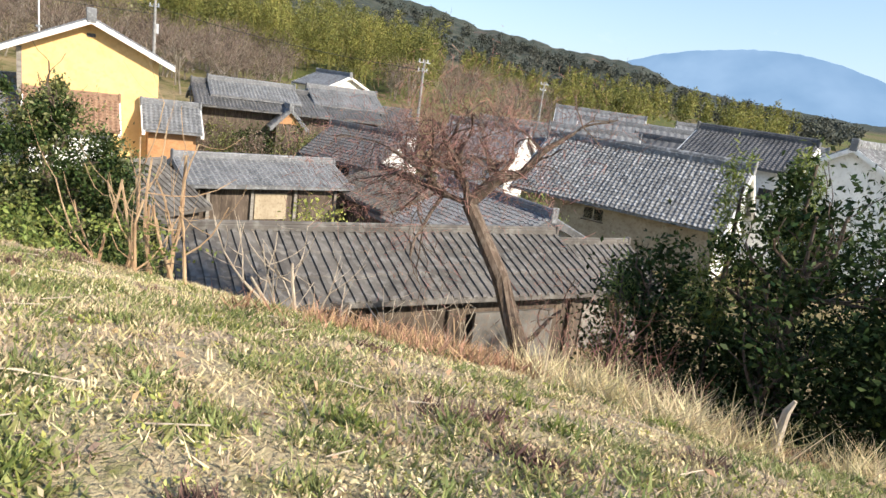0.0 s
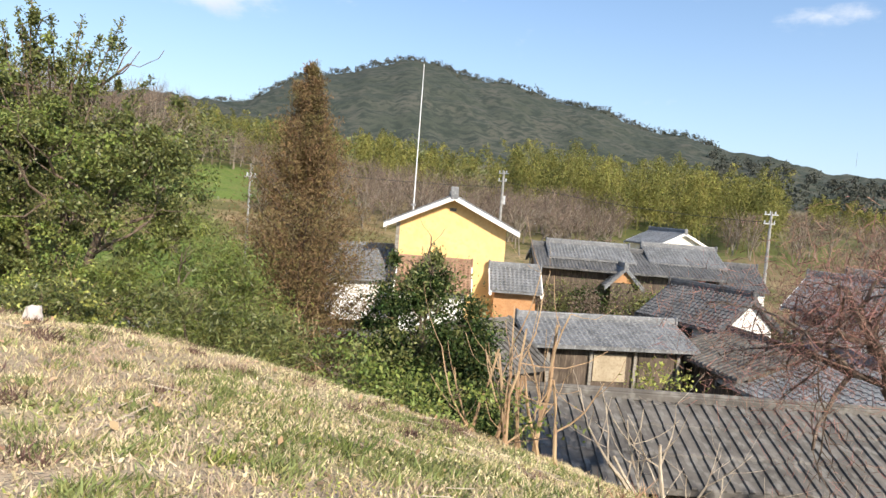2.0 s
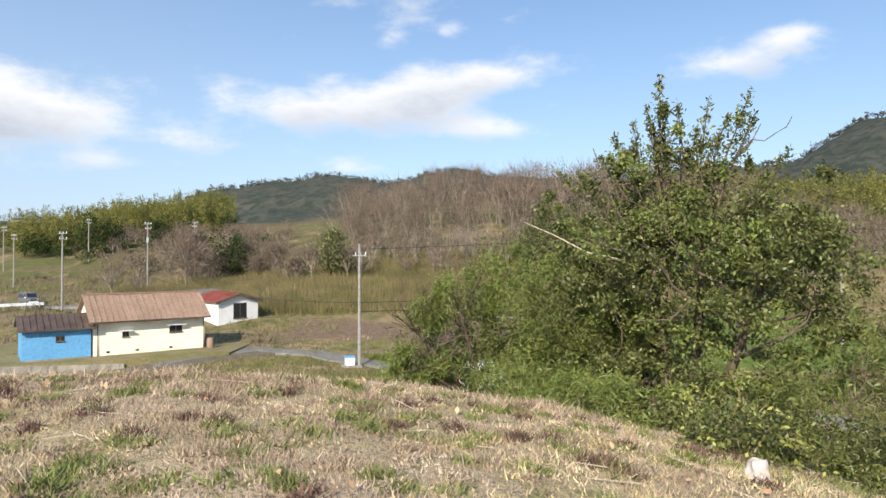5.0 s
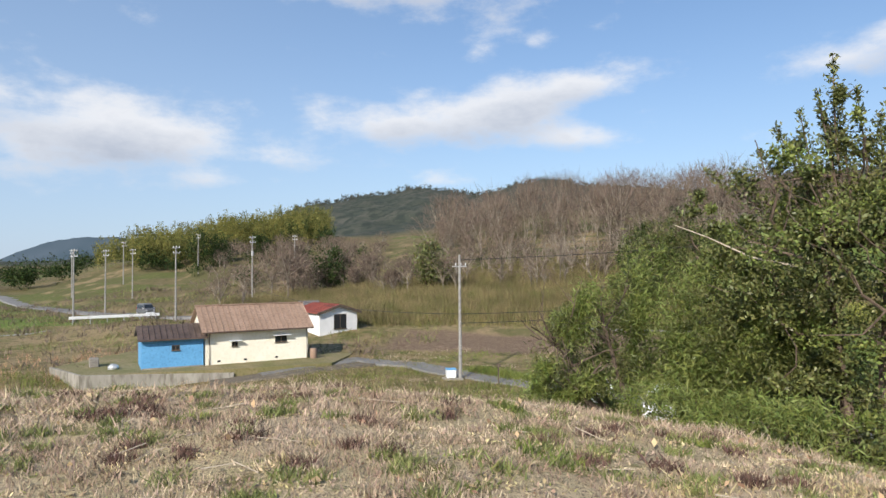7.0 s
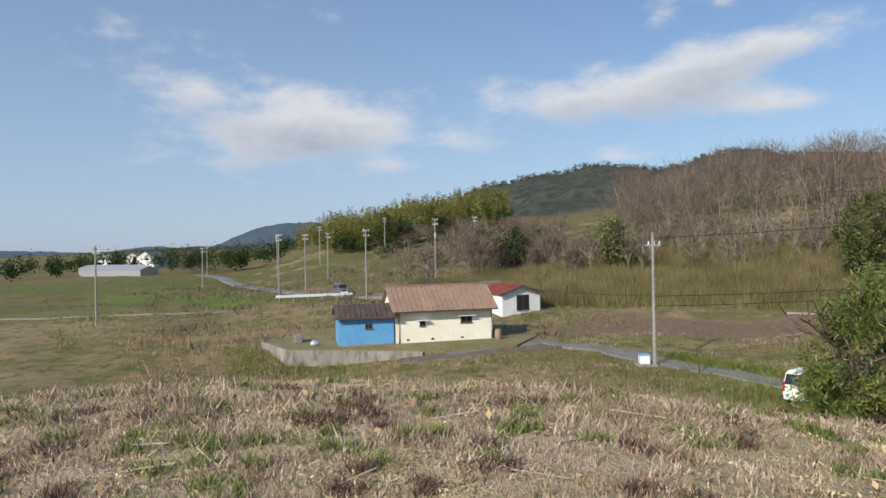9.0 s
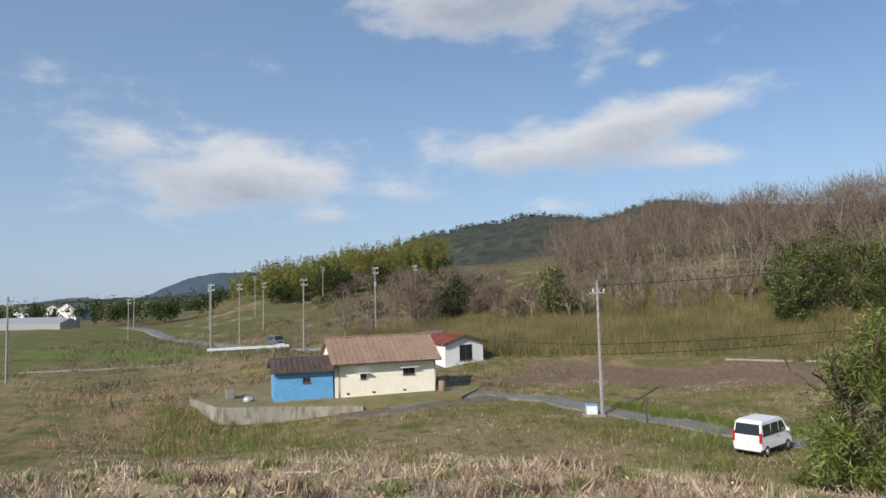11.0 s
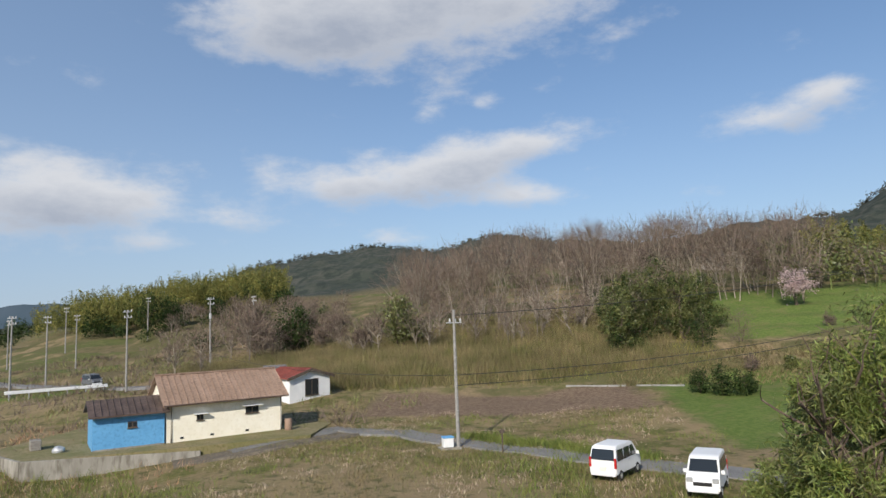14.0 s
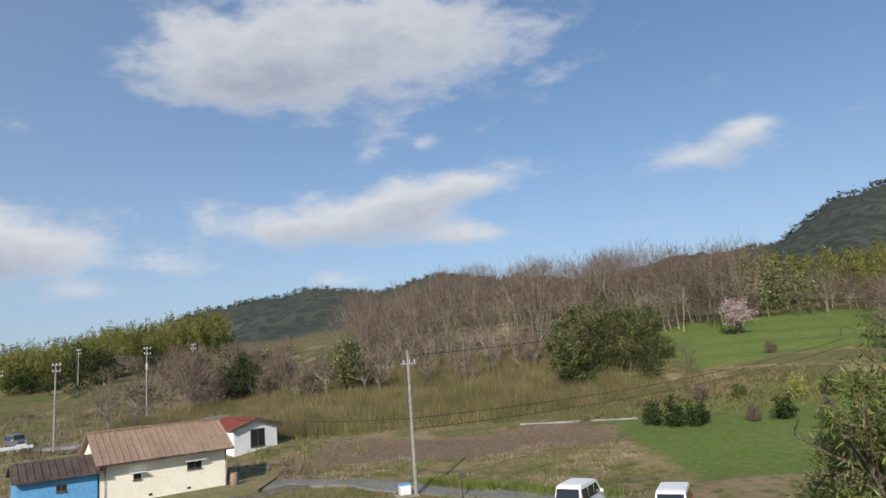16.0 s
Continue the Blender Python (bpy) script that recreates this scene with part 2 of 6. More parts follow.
M_DRYGREY = surf("pale_brown_stubble", (0.36, 0.27, 0.195), (0.56, 0.455, 0.34), 0.8, 0.85, 0, (0.28, 0.195, 0.135), 2, island=0.5, trans=0.2)
M_GRASS = surf("green_grass_blades", (0.13, 0.17, 0.04), (0.24, 0.27, 0.07), 0.8, 0.7, 0, island=0.4, trans=0.3)
M_RUST = surf("rusty_bracken", (0.34, 0.20, 0.12), (0.48, 0.31, 0.19), 0.9, 0.85, 0, island=0.45, trans=0.2)
M_MAROON = surf("maroon_weeds", (0.115, 0.07, 0.055), (0.19, 0.115, 0.09), 2, 0.85, 0, island=0.35, trans=0.2)
M_REED = surf("dry_reeds", (0.17, 0.145, 0.07), (0.30, 0.245, 0.125), 0.15, 0.85, 0, (0.14, 0.155, 0.05), 0.5, island=0.4, trans=0.25)


M_GREYSTEM = surf("grey_stems", (0.21, 0.18, 0.14), (0.33, 0.285, 0.235), 1.0, 0.9, 0, island=0.3)
M_DEADLEAF = surf("dead_leaves", (0.40, 0.25, 0.14), (0.58, 0.42, 0.27), 1.0, 0.8, 0, island=0.4, trans=0.2)
M_HERB = surf("grey_green_herbs", (0.16, 0.185, 0.06), (0.27, 0.29, 0.11), 1.5, 0.7, 0, island=0.45, trans=0.25)


M_FARWOOD = surf("distant_forest", (0.062, 0.07, 0.055), (0.09, 0.091, 0.074), 0.02, 0.9, 0, (0.045, 0.055, 0.045), 0.1, island=0.2)
M_CARGREY = surf("grey_car_paint", (0.10, 0.105, 0.115), (0.14, 0.145, 0.155), 1.0, 0.3, 0.0, spec=0.5)


# ---- mesh helpers ----
rng = np.random.default_rng(7)


def quads(name, v, material, parent=None):
    """One mesh of loose four-cornered pieces: v is N x 4 x 3."""
    v = np.asarray(v, dtype=np.float32)
    n = len(v)
    me = bpy.data.meshes.new(name)
    me.vertices.add(n * 4)
    me.loops.add(n * 4)
    me.polygons.add(n)
    me.vertices.foreach_set("co", v.reshape(-1))
    me.loops.foreach_set("vertex_index", np.arange(n * 4, dtype=np.int32))
    me.polygons.foreach_set("loop_start", np.arange(0, n * 4, 4, dtype=np.int32))
    me.materials.append(material)
    me.update(calc_edges=True)
    ob = new(name, me)
    if parent:
        ob.parent = parent
    return ob


def tris(name, v, material, parent=None):
    v = np.asarray(v, dtype=np.float32)
    n = len(v)
    me = bpy.data.meshes.new(name)
    me.vertices.add(n * 3)
    me.loops.add(n * 3)
    me.polygons.add(n)
    me.vertices.foreach_set("co", v.reshape(-1))
    me.loops.foreach_set("vertex_index", np.arange(n * 3, dtype=np.int32))
    me.polygons.foreach_set("loop_start", np.arange(0, n * 3, 3, dtype=np.int32))
    me.materials.append(material)
    me.update(calc_edges=True)
    ob = new(name, me)
    if parent:
        ob.parent = parent
    return ob


def unit(a):
    return a / np.maximum(np.linalg.norm(a, axis=-1, keepdims=True), 1e-6)


def leaf_quads(p, size, up=0.3, slim=0.5, droop=None):
    """Small diamond leaves at the points p, facing all ways but mostly up; each bent a little."""
    n = len(p)
    d = unit(rng.normal(size=(n, 3)) + np.array([0, 0, 0.0]))
    if droop is not None:
        d = unit(d * 0.6 + np.array(droop))
    nn = unit(rng.normal(size=(n, 3)) + np.array([0, 0, up * 3]))
    s = unit(np.cross(d, nn))
    sz = (size * rng.uniform(0.6, 1.4, n))[:, None]
    a = p
    c = p + d * sz
    mid = p + d * sz * 0.5 + unit(np.cross(s, d)) * sz * 0.08
    return np.stack([a, mid + s * sz * slim * 0.5, c, mid - s * sz * slim * 0.5], axis=1)


def blade_tris(p, h, w, lean=0.4):
    n = len(p)
    ang = rng.uniform(0, 2 * np.pi, n)
    s = np.stack([np.cos(ang), np.sin(ang), np.zeros(n)], 1) * (w * rng.uniform(0.6, 1.4, n))[:, None]
    tip = p + np.stack([rng.normal(0, lean, n), rng.normal(0, lean, n), np.ones(n)], 1) * (h * rng.uniform(0.5, 1.4, n))[:, None]
    return np.stack([p - s, p + s, tip], axis=1)


def finish(bm, name, material, parent=None, smooth=False):
    me = bpy.data.meshes.new(name)
    bmesh.ops.recalc_face_normals(bm, faces=bm.faces[:])
    bm.to_mesh(me)
    bm.free()
    if smooth:
        for f in me.polygons:
            f.use_smooth = True
    me.materials.append(material)
    ob = new(name, me)
    if parent:
        ob.parent = parent
    return ob


def part(name, bm, material, parent, label=""):
    ob = finish(bm, name, material, parent)
    return tagged(ob, label) if label else ob


def box(bm, x0, y0, z0, x1, y1, z1, bevel=0.0):
    vs = [bm.verts.new((x, y, z)) for z in (z0, z1) for x, y in ((x0, y0), (x1, y0), (x1, y1), (x0, y1))]
    fs = [bm.faces.new([vs[i] for i in q]) for q in ((3, 2, 1, 0), (4, 5, 6, 7), (0, 1, 5, 4), (1, 2, 6, 5), (2, 3, 7, 6), (3, 0, 4, 7))]
    if bevel:
        bmesh.ops.bevel(bm, geom=list({e for f in fs for e in f.edges}), offset=bevel, segments=1, affect="EDGES")
    return bm


def a_box(*k, bevel=0.0):
    return box(bmesh.new(), *k, bevel=bevel)


def tube(bm, pts, radii, sides=7):
    """A tapered tube through the points."""
    rings = []
    pts = [Vector(p) for p in pts]
    for i, p in enumerate(pts):
        d = (pts[min(i + 1, len(pts) - 1)] - pts[max(i - 1, 0)]).normalized()
        u = d.orthogonal().normalized()
        v = d.cross(u)
        rings.append([bm.verts.new(p + (u * math.cos(k * 2 * math.pi / sides) + v * math.sin(k * 2 * math.pi / sides)) * radii[i]) for k in range(sides)])
    for a, b in zip(rings, rings[1:]):
        # nearest start keeps neighbouring rings untwisted
        o = min(range(sides), key=lambda s: (b[s].co - a[0].co).length)
        for k in range(sides):
            bm.faces.new((a[k], a[(k + 1) % sides], b[(k + 1 + o) % sides], b[(k + o) % sides]))
    bm.faces.new(rings[-1])
    bm.faces.new(rings[0][::-1])
    return bm


def empty(name, m, label, category, group=""):
    ob = new(name)
    ob.matrix_world = m
    return tagged(ob, label, category, group)


# ---- ground ----
RADII = [52, 75, 100, 150, 250, 450, 900, 1600, 3500]
RELIEF = [
    (-180, (0, 0, 0, 0, 0, 1, 3, 8, 20)),
    (-60, (0, 0, 0, 0, 0, 2, 12, 20, 30)),
    (-34, (0, 0, 0, 0, 1, 5, 21, 40, 50)),
    (-26, (0, 0, 0, 0.5, 2, 8, 30, 50, 60)),
    (-21, (0, 0, 0.2, 1, 4, 11, 40, 60, 70)),
    (-17, (0, 0, 0.4, 1.6, 5, 14, 62, 66, 76)),
    (-12, (0, 0, 0.6, 2.3, 6, 15, 68, 70, 80)),
    (-5, (0, 0.3, 1.5, 4.5, 11, 23, 79, 76, 80)),
    (1, (0, 0.5, 2, 6, 15, 30, 99, 80, 80)),
    (7.5, (0, 0.9, 3, 7.4, 17.5, 36, 121, 90, 90)),
    (15, (0, 1.5, 4, 9, 20, 42, 153, 100, 100)),
    (22, (0, 2, 5, 10.6, 22, 46, 178, 110, 100)),
    (29, (0, 2.5, 6, 12, 24, 50, 198, 120, 100)),
    (37, (0, 2.4, 6.9, 13.5, 25, 50, 168, 110, 90)),
    (44, (0, 2.2, 7.8, 15, 26, 50, 116, 100, 80)),
    (50, (0, 2.0, 7.7, 16, 27, 50, 118, 90, 70)),
    (57, (0, 1.7, 7.5, 17, 28, 50, 100, 80, 60)),
    (64, (0, 1.1, 6.5, 16.5, 28, 50, 110, 80, 60)),
    (70, (0, 0.5, 5.5, 16, 28, 50, 124, 80, 60)),
    (75.5, (0, 0.7, 5.1, 13, 25, 44, 106, 80, 60)),
    (80, (0, 0.9, 4.7, 10, 21.5, 38, 116, 80, 60)),
    (84, (0, 1.0, 4.3, 8.7, 20, 33, 107, 78, 58)),
    (89.5, (0, 0.9, 3.1, 7.5, 21, 27, 94, 70, 55)),
    (95, (0, 0.7, 2.2, 6, 18.5, 21, 55, 55, 45)),
    (101, (0, 0.5, 1.5, 3.5, 13, 14, 25, 45, 40)),
    (112, (0, 0.2, 0.5, 1.0, 4, 4, 8, 30, 30)),
    (135, (0, 0, 0, 0, 0, 1, 2, 6, 10)),
    (180, (0, 0, 0, 0, 0, 1, 3, 8, 20))]
CX, CY = -8.0, 0.0


def smooth01(t):
    t = np.clip(t, 0, 1)
    return t * t * (3 - 2 * t)


def relief(x, y):
    az = np.degrees(np.arctan2(-(x - CX), y - CY))
    r = np.hypot(x - CX, y - CY)
    azs = np.array([a for a, _ in RELIEF], float)
    tab = np.array([row for _, row in RELIEF], float)
    k = np.clip(np.searchsorted(azs, az) - 1, 0, len(azs) - 2)
    f = smooth01((az - azs[k]) / (azs[k + 1] - azs[k]))
    rr = np.array(RADII, float)
    lr = np.log(np.clip(r, rr[0], rr[-1]))
    lg = np.log(rr)
    j = np.clip(np.searchsorted(lg, lr) - 1, 0, len(rr) - 2)
    g = (lr - lg[j]) / (lg[j + 1] - lg[j])
    a = tab[k, j] * (1 - f) + tab[k + 1, j] * f
    b = tab[k, j + 1] * (1 - f) + tab[k + 1, j + 1] * f
    return a * (1 - g) + b * g


def wob(x, y, s, seed=0.0):
    """Cheap smooth unevenness, about -1 to 1."""
    return (np.sin(x * s + seed) * np.cos(y * s * 1.3 + seed * 2) + np.sin((x * 0.7 - y * 0.9) * s * 1.9 + seed * 3) + np.cos((x * 0.8 + y * 0.5) * s * 3.1 - seed)) / 3


def mound(x, y):
    ax, ay, bx, by = 5.0, -5.5, -8.0, -2.0
    t = np.clip(((x - ax) * (bx - ax) + (y - ay) * (by - ay)) / ((bx - ax) ** 2 + (by - ay) ** 2), 0, 1)
    d = np.hypot(x - ax - t * (bx - ax), y - ay - t * (by - ay))
    u = np.maximum(0, d - 3.5)
    k = 11.5
    drop = np.where(u < k, 0.026 * u * u, 0.026 * k * k + 0.6 * (u - k))
    return 6.55 - 0.035 * np.clip(x, -14, 3) - drop - 0.03 * np.maximum(0, x) ** 1.6 + 0.05 * wob(x, y, 1.1) + 0.03 * wob(x, y, 2.7, 1.0)


def ground_z(x, y):
    x, y = np.asarray(x, float), np.asarray(y, float)
    base = relief(x, y)
    r = np.hypot(x - CX, y - CY)
    base = base + 0.12 * wob(x, y, 0.35, 2.0) * smooth01((r - 25) / 20)
    # terraced fields follow the contours of the lower slopes
    az = np.degrees(np.arctan2(-(x - CX), y - CY))
    ter = smooth01((r - 66) / 10) * (1 - smooth01((r - 230) / 60)) * smooth01((az - 36) / 6) * (1 - smooth01((az - 112) / 8))
    tall = 1.35
    base = base - ter * 0.9 * tall / (2 * np.pi) * np.sin(2 * np.pi * (base + 0.15 * wob(x, y, 0.06, 9.0)) / tall)
    # the lower field before the yard wall, and the raised yard
    base = base - 1.25 * np.exp(-((x + 56) / 8) ** 2 - ((y + 14) / 9) ** 2)
    # canopy-like roughness on the distant wooded hills
    base = base + (wob(x, y, 0.05, 4.0) * 2.2 + wob(x, y, 0.13, 1.0) * 1.4) * smooth01((r - 260) / 250) * np.clip(base / 25, 0, 2.0)
    m = mound(x, y)
    # soft union of mound and plain
    k = 0.5
    h = np.maximum(k - np.abs(m - base), 0) / k
    return np.maximum(m, base) + h * h * k * 0.25


def gz(x, y):
    return float(ground_z(x, y))


def build_ground():
    rs = np.concatenate([np.linspace(0.0, 30, 90), np.geomspace(30.5, 300, 140), np.geomspace(303, 4600, 100)])
    na = 560
    th = np.linspace(-np.pi, np.pi, na, endpoint=False)
    R, T = np.meshgrid(rs, th, indexing="ij")
    X, Y = CX - R * np.sin(T), CY + R * np.cos(T)
    Z = ground_z(X, Y)
    v = np.stack([X, Y, Z], -1).reshape(-1, 3).astype(np.float32)
    i, j = np.meshgrid(np.arange(len(rs) - 1), np.arange(na), indexing="ij")
    a = i * na + j
    b = i * na + (j + 1) % na
    f = np.stack([a, b, b + na, a + na], -1).reshape(-1, 4)
    me = bpy.data.meshes.new("ground")
    me.vertices.add(len(v))
    me.vertices.foreach_set("co", v.reshape(-1))
    me.loops.add(f.size)
    me.loops.foreach_set("vertex_index", f.reshape(-1).astype(np.int32))
    me.polygons.add(len(f))
    me.polygons.foreach_set("loop_start", np.arange(0, f.size, 4, dtype=np.int32))
    me.polygons.foreach_set("use_smooth", np.ones(len(f), dtype=bool))
    me.update(calc_edges=True)
    me.validate()
    me.materials.append(ground_material())
    return tagged(new("ground", me), "uneven grassy ground with a dry mound, fields and wooded hills", "ground", kind="structure")


def ground_material():
    mt = bpy.data.materials.new("ground_cover")
    mt.use_nodes = True
    nt = mt.node_tree
    n, l = nt.nodes, nt.links
    bs = n["Principled BSDF"]
    bs.inputs["Roughness"].default_value = 0.95
    bs.inputs["Specular IOR Level"].default_value = 0.1
    tc = n.new("ShaderNodeTexCoord")
    sep = n.new("ShaderNodeSeparateXYZ")
    l.new(tc.outputs["Object"], sep.inputs[0])
    X, Y, Z = sep.outputs

    def m(op, a, b=None):
        k = n.new("ShaderNodeMath")
        k.operation = op
        for i, v in enumerate((a, b)):
            if v is None:
                continue
            if isinstance(v, (int, float)):
                k.inputs[i].default_value = v
            else:
                l.new(v, k.inputs[i])
        return k.outputs[0]

    def noise_(scale, detail=6):
        k = n.new("ShaderNodeTexNoise")
        k.inputs["Scale"].default_value = scale
        k.inputs["Detail"].default_value = detail
        k.inputs["Roughness"].default_value = 0.65
        l.new(tc.outputs["Object"], k.inputs["Vector"])
        return k.outputs[0]

    def step(v, lo, hi):
        k = n.new("ShaderNodeMapRange")
        k.interpolation_type = "SMOOTHSTEP"
        k.inputs[1].default_value, k.inputs[2].default_value = lo, hi
        l.new(v, k.inputs[0])
        return k.outputs[0]

    def mix(f, a, b):
        k = n.new("ShaderNodeMix")
        k.data_type = "RGBA"
        if isinstance(f, float):
            k.inputs[0].default_value = f
        else:
            l.new(f, k.inputs[0])
        for s, c in ((6, a), (7, b)):
            if isinstance(c, tuple):
                k.inputs[s].default_value = (*c, 1)
            else:
                l.new(c, k.inputs[s])
        return k.outputs[2]

    big, mid, small, tiny = noise_(0.05), noise_(0.35), noise_(2.5), noise_(30, 3)
    # dry mound turf
    turf = mix(step(mid, 0.4, 0.6), (0.46, 0.36, 0.26), (0.42, 0.345, 0.21))
    turf = mix(step(small, 0.52, 0.66), turf, (0.17, 0.17, 0.06))
    turf = mix(step(tiny, 0.5, 0.7), turf, (0.20, 0.145, 0.10))
    # rough meadow
    mead = mix(step(mid, 0.40, 0.60), (0.25, 0.19, 0.105), (0.135, 0.135, 0.045))
    mead = mix(m("MULTIPLY", step(big, 0.48, 0.58), 0.7), mead, (0.32, 0.24, 0.14))
    mead = mix(m("MULTIPLY", step(noise_(0.9), 0.5, 0.62), 0.75), mead, (0.085, 0.09, 0.033))
    mead = mix(m("MULTIPLY", step(small, 0.52, 0.68), 0.7), mead, (0.30, 0.235, 0.14))
    # strips of far fields
    mpf = n.new("ShaderNodeMapping")
    mpf.inputs["Rotation"].default_value = (0, 0, 0.35)
    mpf.inputs["Scale"].default_value = (0.055, 0.012, 0.05)
    l.new(tc.outputs["Object"], mpf.inputs[0])
    vor = n.new("ShaderNodeTexVoronoi")
    vor.inputs["Scale"].default_value = 1.0
    l.new(mpf.outputs[0], vor.inputs["Vector"])
    sc = n.new("ShaderNodeSeparateColor")
    l.new(vor.outputs["Color"], sc.inputs[0])
    farf = mix(step(sc.outputs[0], 0.55, 0.6), (0.165, 0.135, 0.07), (0.12, 0.135, 0.045))
    farf = mix(step(mid, 0.52, 0.66), farf, (0.22, 0.165, 0.10))
    farf = mix(m("MULTIPLY", step(noise_(0.8), 0.5, 0.64), 0.7), farf, (0.075, 0.08, 0.035))
    rx, ry = m("ADD", X, 8.0), Y
    rad = m("SQRT", m("ADD", m("MULTIPLY", rx, rx), m("MULTIPLY", ry, ry)))
    col = mix(step(rad, 95.0, 125.0), mead, farf)
    # dry earth shows on the steep faces of the terraces
    nrm = n.new("ShaderNodeSeparateXYZ")
    l.new(n.new("ShaderNodeNewGeometry").outputs["Normal"], nrm.inputs[0])
    face = m("MULTIPLY", m("SUBTRACT", 1.0, step(nrm.outputs[2], 0.97, 0.993)), m("MULTIPLY", step(rad, 66.0, 72.0), m("SUBTRACT", 1.0, step(rad, 215.0, 240.0))))
    earth = mix(step(noise_(0.09), 0.5, 0.6), (0.105, 0.105, 0.045), (0.33, 0.24, 0.145))
    earth = mix(m("MULTIPLY", step(small, 0.5, 0.62), 0.6), earth, (0.12, 0.105, 0.05))
    col = mix(m("MULTIPLY", face, 0.8), col, earth)
    # ploughed stubble field beyond the road
    u = m("ADD", m("MULTIPLY", rx, -0.93), m("MULTIPLY", ry, 0.36))
    v = m("ADD", m("MULTIPLY", rx, 0.36), m("MULTIPLY", ry, 0.93))
    jag = m("MULTIPLY", m("SUBTRACT", mid, 0.5), 4.0)
    uu, vv = m("ADD", u, jag), m("ADD", v, jag)
    inside = m("MULTIPLY", m("MULTIPLY", step(uu, 60.5, 62.0), m("SUBTRACT", 1.0, step(uu, 74.0, 75.5))), m("MULTIPLY", step(vv, -17.0, -15.0), m("SUBTRACT", 1.0, step(vv, 9.5, 11.5))))
    plough = mix(step(small, 0.42, 0.6), (0.15, 0.10, 0.07), (0.24, 0.175, 0.12))
    plough = mix(step(tiny, 0.56, 0.66), plough, (0.36, 0.28, 0.19))
    col = mix(inside, col, plough)
    # young green crop fields
    green = mix(step(small, 0.4, 0.6), (0.10, 0.15, 0.036), (0.145, 0.19, 0.052))
    green = mix(m("MULTIPLY", step(noise_(0.5), 0.48, 0.66), 0.5), green, (0.20, 0.18, 0.08))
    g1 = m("MULTIPLY", m("MULTIPLY", step(uu, 45.0, 47.0), m("SUBTRACT", 1.0, step(uu, 74.0, 76.0))), m("MULTIPLY", step(vv, 11.0, 13.0), m("SUBTRACT", 1.0, step(vv, 36.0, 38.0))))
    g2 = m("MULTIPLY", m("MULTIPLY", step(uu, 84.0, 86.0), m("SUBTRACT", 1.0, step(uu, 118.0, 121.0))), m("MULTIPLY", step(vv, 24.0, 27.0), m("SUBTRACT", 1.0, step(vv, 72.0, 76.0))))
    g3 = m("MULTIPLY", m("MULTIPLY", step(u, 79.0, 80.0), m("SUBTRACT", 1.0, step(u, 93.0, 94.0))), m("MULTIPLY", step(v, -112.0, -110.0), m("SUBTRACT", 1.0, step(v, -60.0, -58.0))))
    col = mix(m("MAXIMUM", g1, m("MAXIMUM", g2, g3)), col, green)
    # wooded hills in the distance
    wood = mix(step(noise_(0.02), 0.4, 0.6), (0.058, 0.066, 0.052), (0.085, 0.086, 0.07))
    wood = mix(step(noise_(0.12), 0.42, 0.6), wood, (0.036, 0.046, 0.038))
    col = mix(m("MULTIPLY", step(rad, 230.0, 330.0), step(Z, 13.0, 22.0)), col, wood)
    # the mound keeps its turf
    col = mix(m("MULTIPLY", step(m("ADD", Z, m("MULTIPLY", mid, 1.5)), 4.0, 5.6), m("SUBTRACT", 1.0, step(rad, 17.0, 21.0))), col, turf)
    l.new(col, bs.inputs["Base Color"])
    bp = n.new("ShaderNodeBump")
    bp.inputs["Strength"].default_value = 0.6
    bp.inputs["Distance"].default_value = 0.08
    l.new(m("ADD", tiny, m("MULTIPLY", small, 2.0)), bp.inputs["Height"])
    l.new(bp.outputs[0], bs.inputs["Normal"])
    return mt


build_ground()


# ---- ranges on the horizon, haze painted in as a blue glow ----
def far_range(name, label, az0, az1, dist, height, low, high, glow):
    """A ridge between two bearings, haze painted into its glowing colour; height(az) is its crest."""
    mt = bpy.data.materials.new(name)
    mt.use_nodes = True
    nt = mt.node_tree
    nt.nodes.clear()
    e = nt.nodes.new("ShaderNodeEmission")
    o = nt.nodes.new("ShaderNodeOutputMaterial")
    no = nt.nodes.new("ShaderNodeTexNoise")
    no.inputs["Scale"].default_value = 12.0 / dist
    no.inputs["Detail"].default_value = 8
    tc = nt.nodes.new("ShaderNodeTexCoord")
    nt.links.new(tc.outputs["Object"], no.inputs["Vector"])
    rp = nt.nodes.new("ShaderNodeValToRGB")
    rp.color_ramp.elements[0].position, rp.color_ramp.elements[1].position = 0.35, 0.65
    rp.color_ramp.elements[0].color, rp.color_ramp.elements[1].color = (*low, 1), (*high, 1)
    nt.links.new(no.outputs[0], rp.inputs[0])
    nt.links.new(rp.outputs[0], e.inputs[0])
    # self-lit: the haze blue comes from emission, not from sun or air
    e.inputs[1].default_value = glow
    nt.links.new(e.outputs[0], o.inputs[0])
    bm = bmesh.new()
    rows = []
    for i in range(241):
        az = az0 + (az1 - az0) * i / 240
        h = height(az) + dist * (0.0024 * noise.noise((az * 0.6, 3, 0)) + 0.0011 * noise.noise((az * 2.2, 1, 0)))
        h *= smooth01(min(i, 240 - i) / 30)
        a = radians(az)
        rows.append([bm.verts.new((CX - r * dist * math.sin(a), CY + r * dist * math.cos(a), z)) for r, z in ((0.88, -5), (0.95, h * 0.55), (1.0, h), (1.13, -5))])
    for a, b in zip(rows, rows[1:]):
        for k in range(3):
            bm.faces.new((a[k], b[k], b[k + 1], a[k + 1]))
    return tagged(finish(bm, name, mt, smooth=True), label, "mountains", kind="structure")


def bump_at(az, c, w, h):
    return h * math.exp(-((az - c) / w) ** 2)


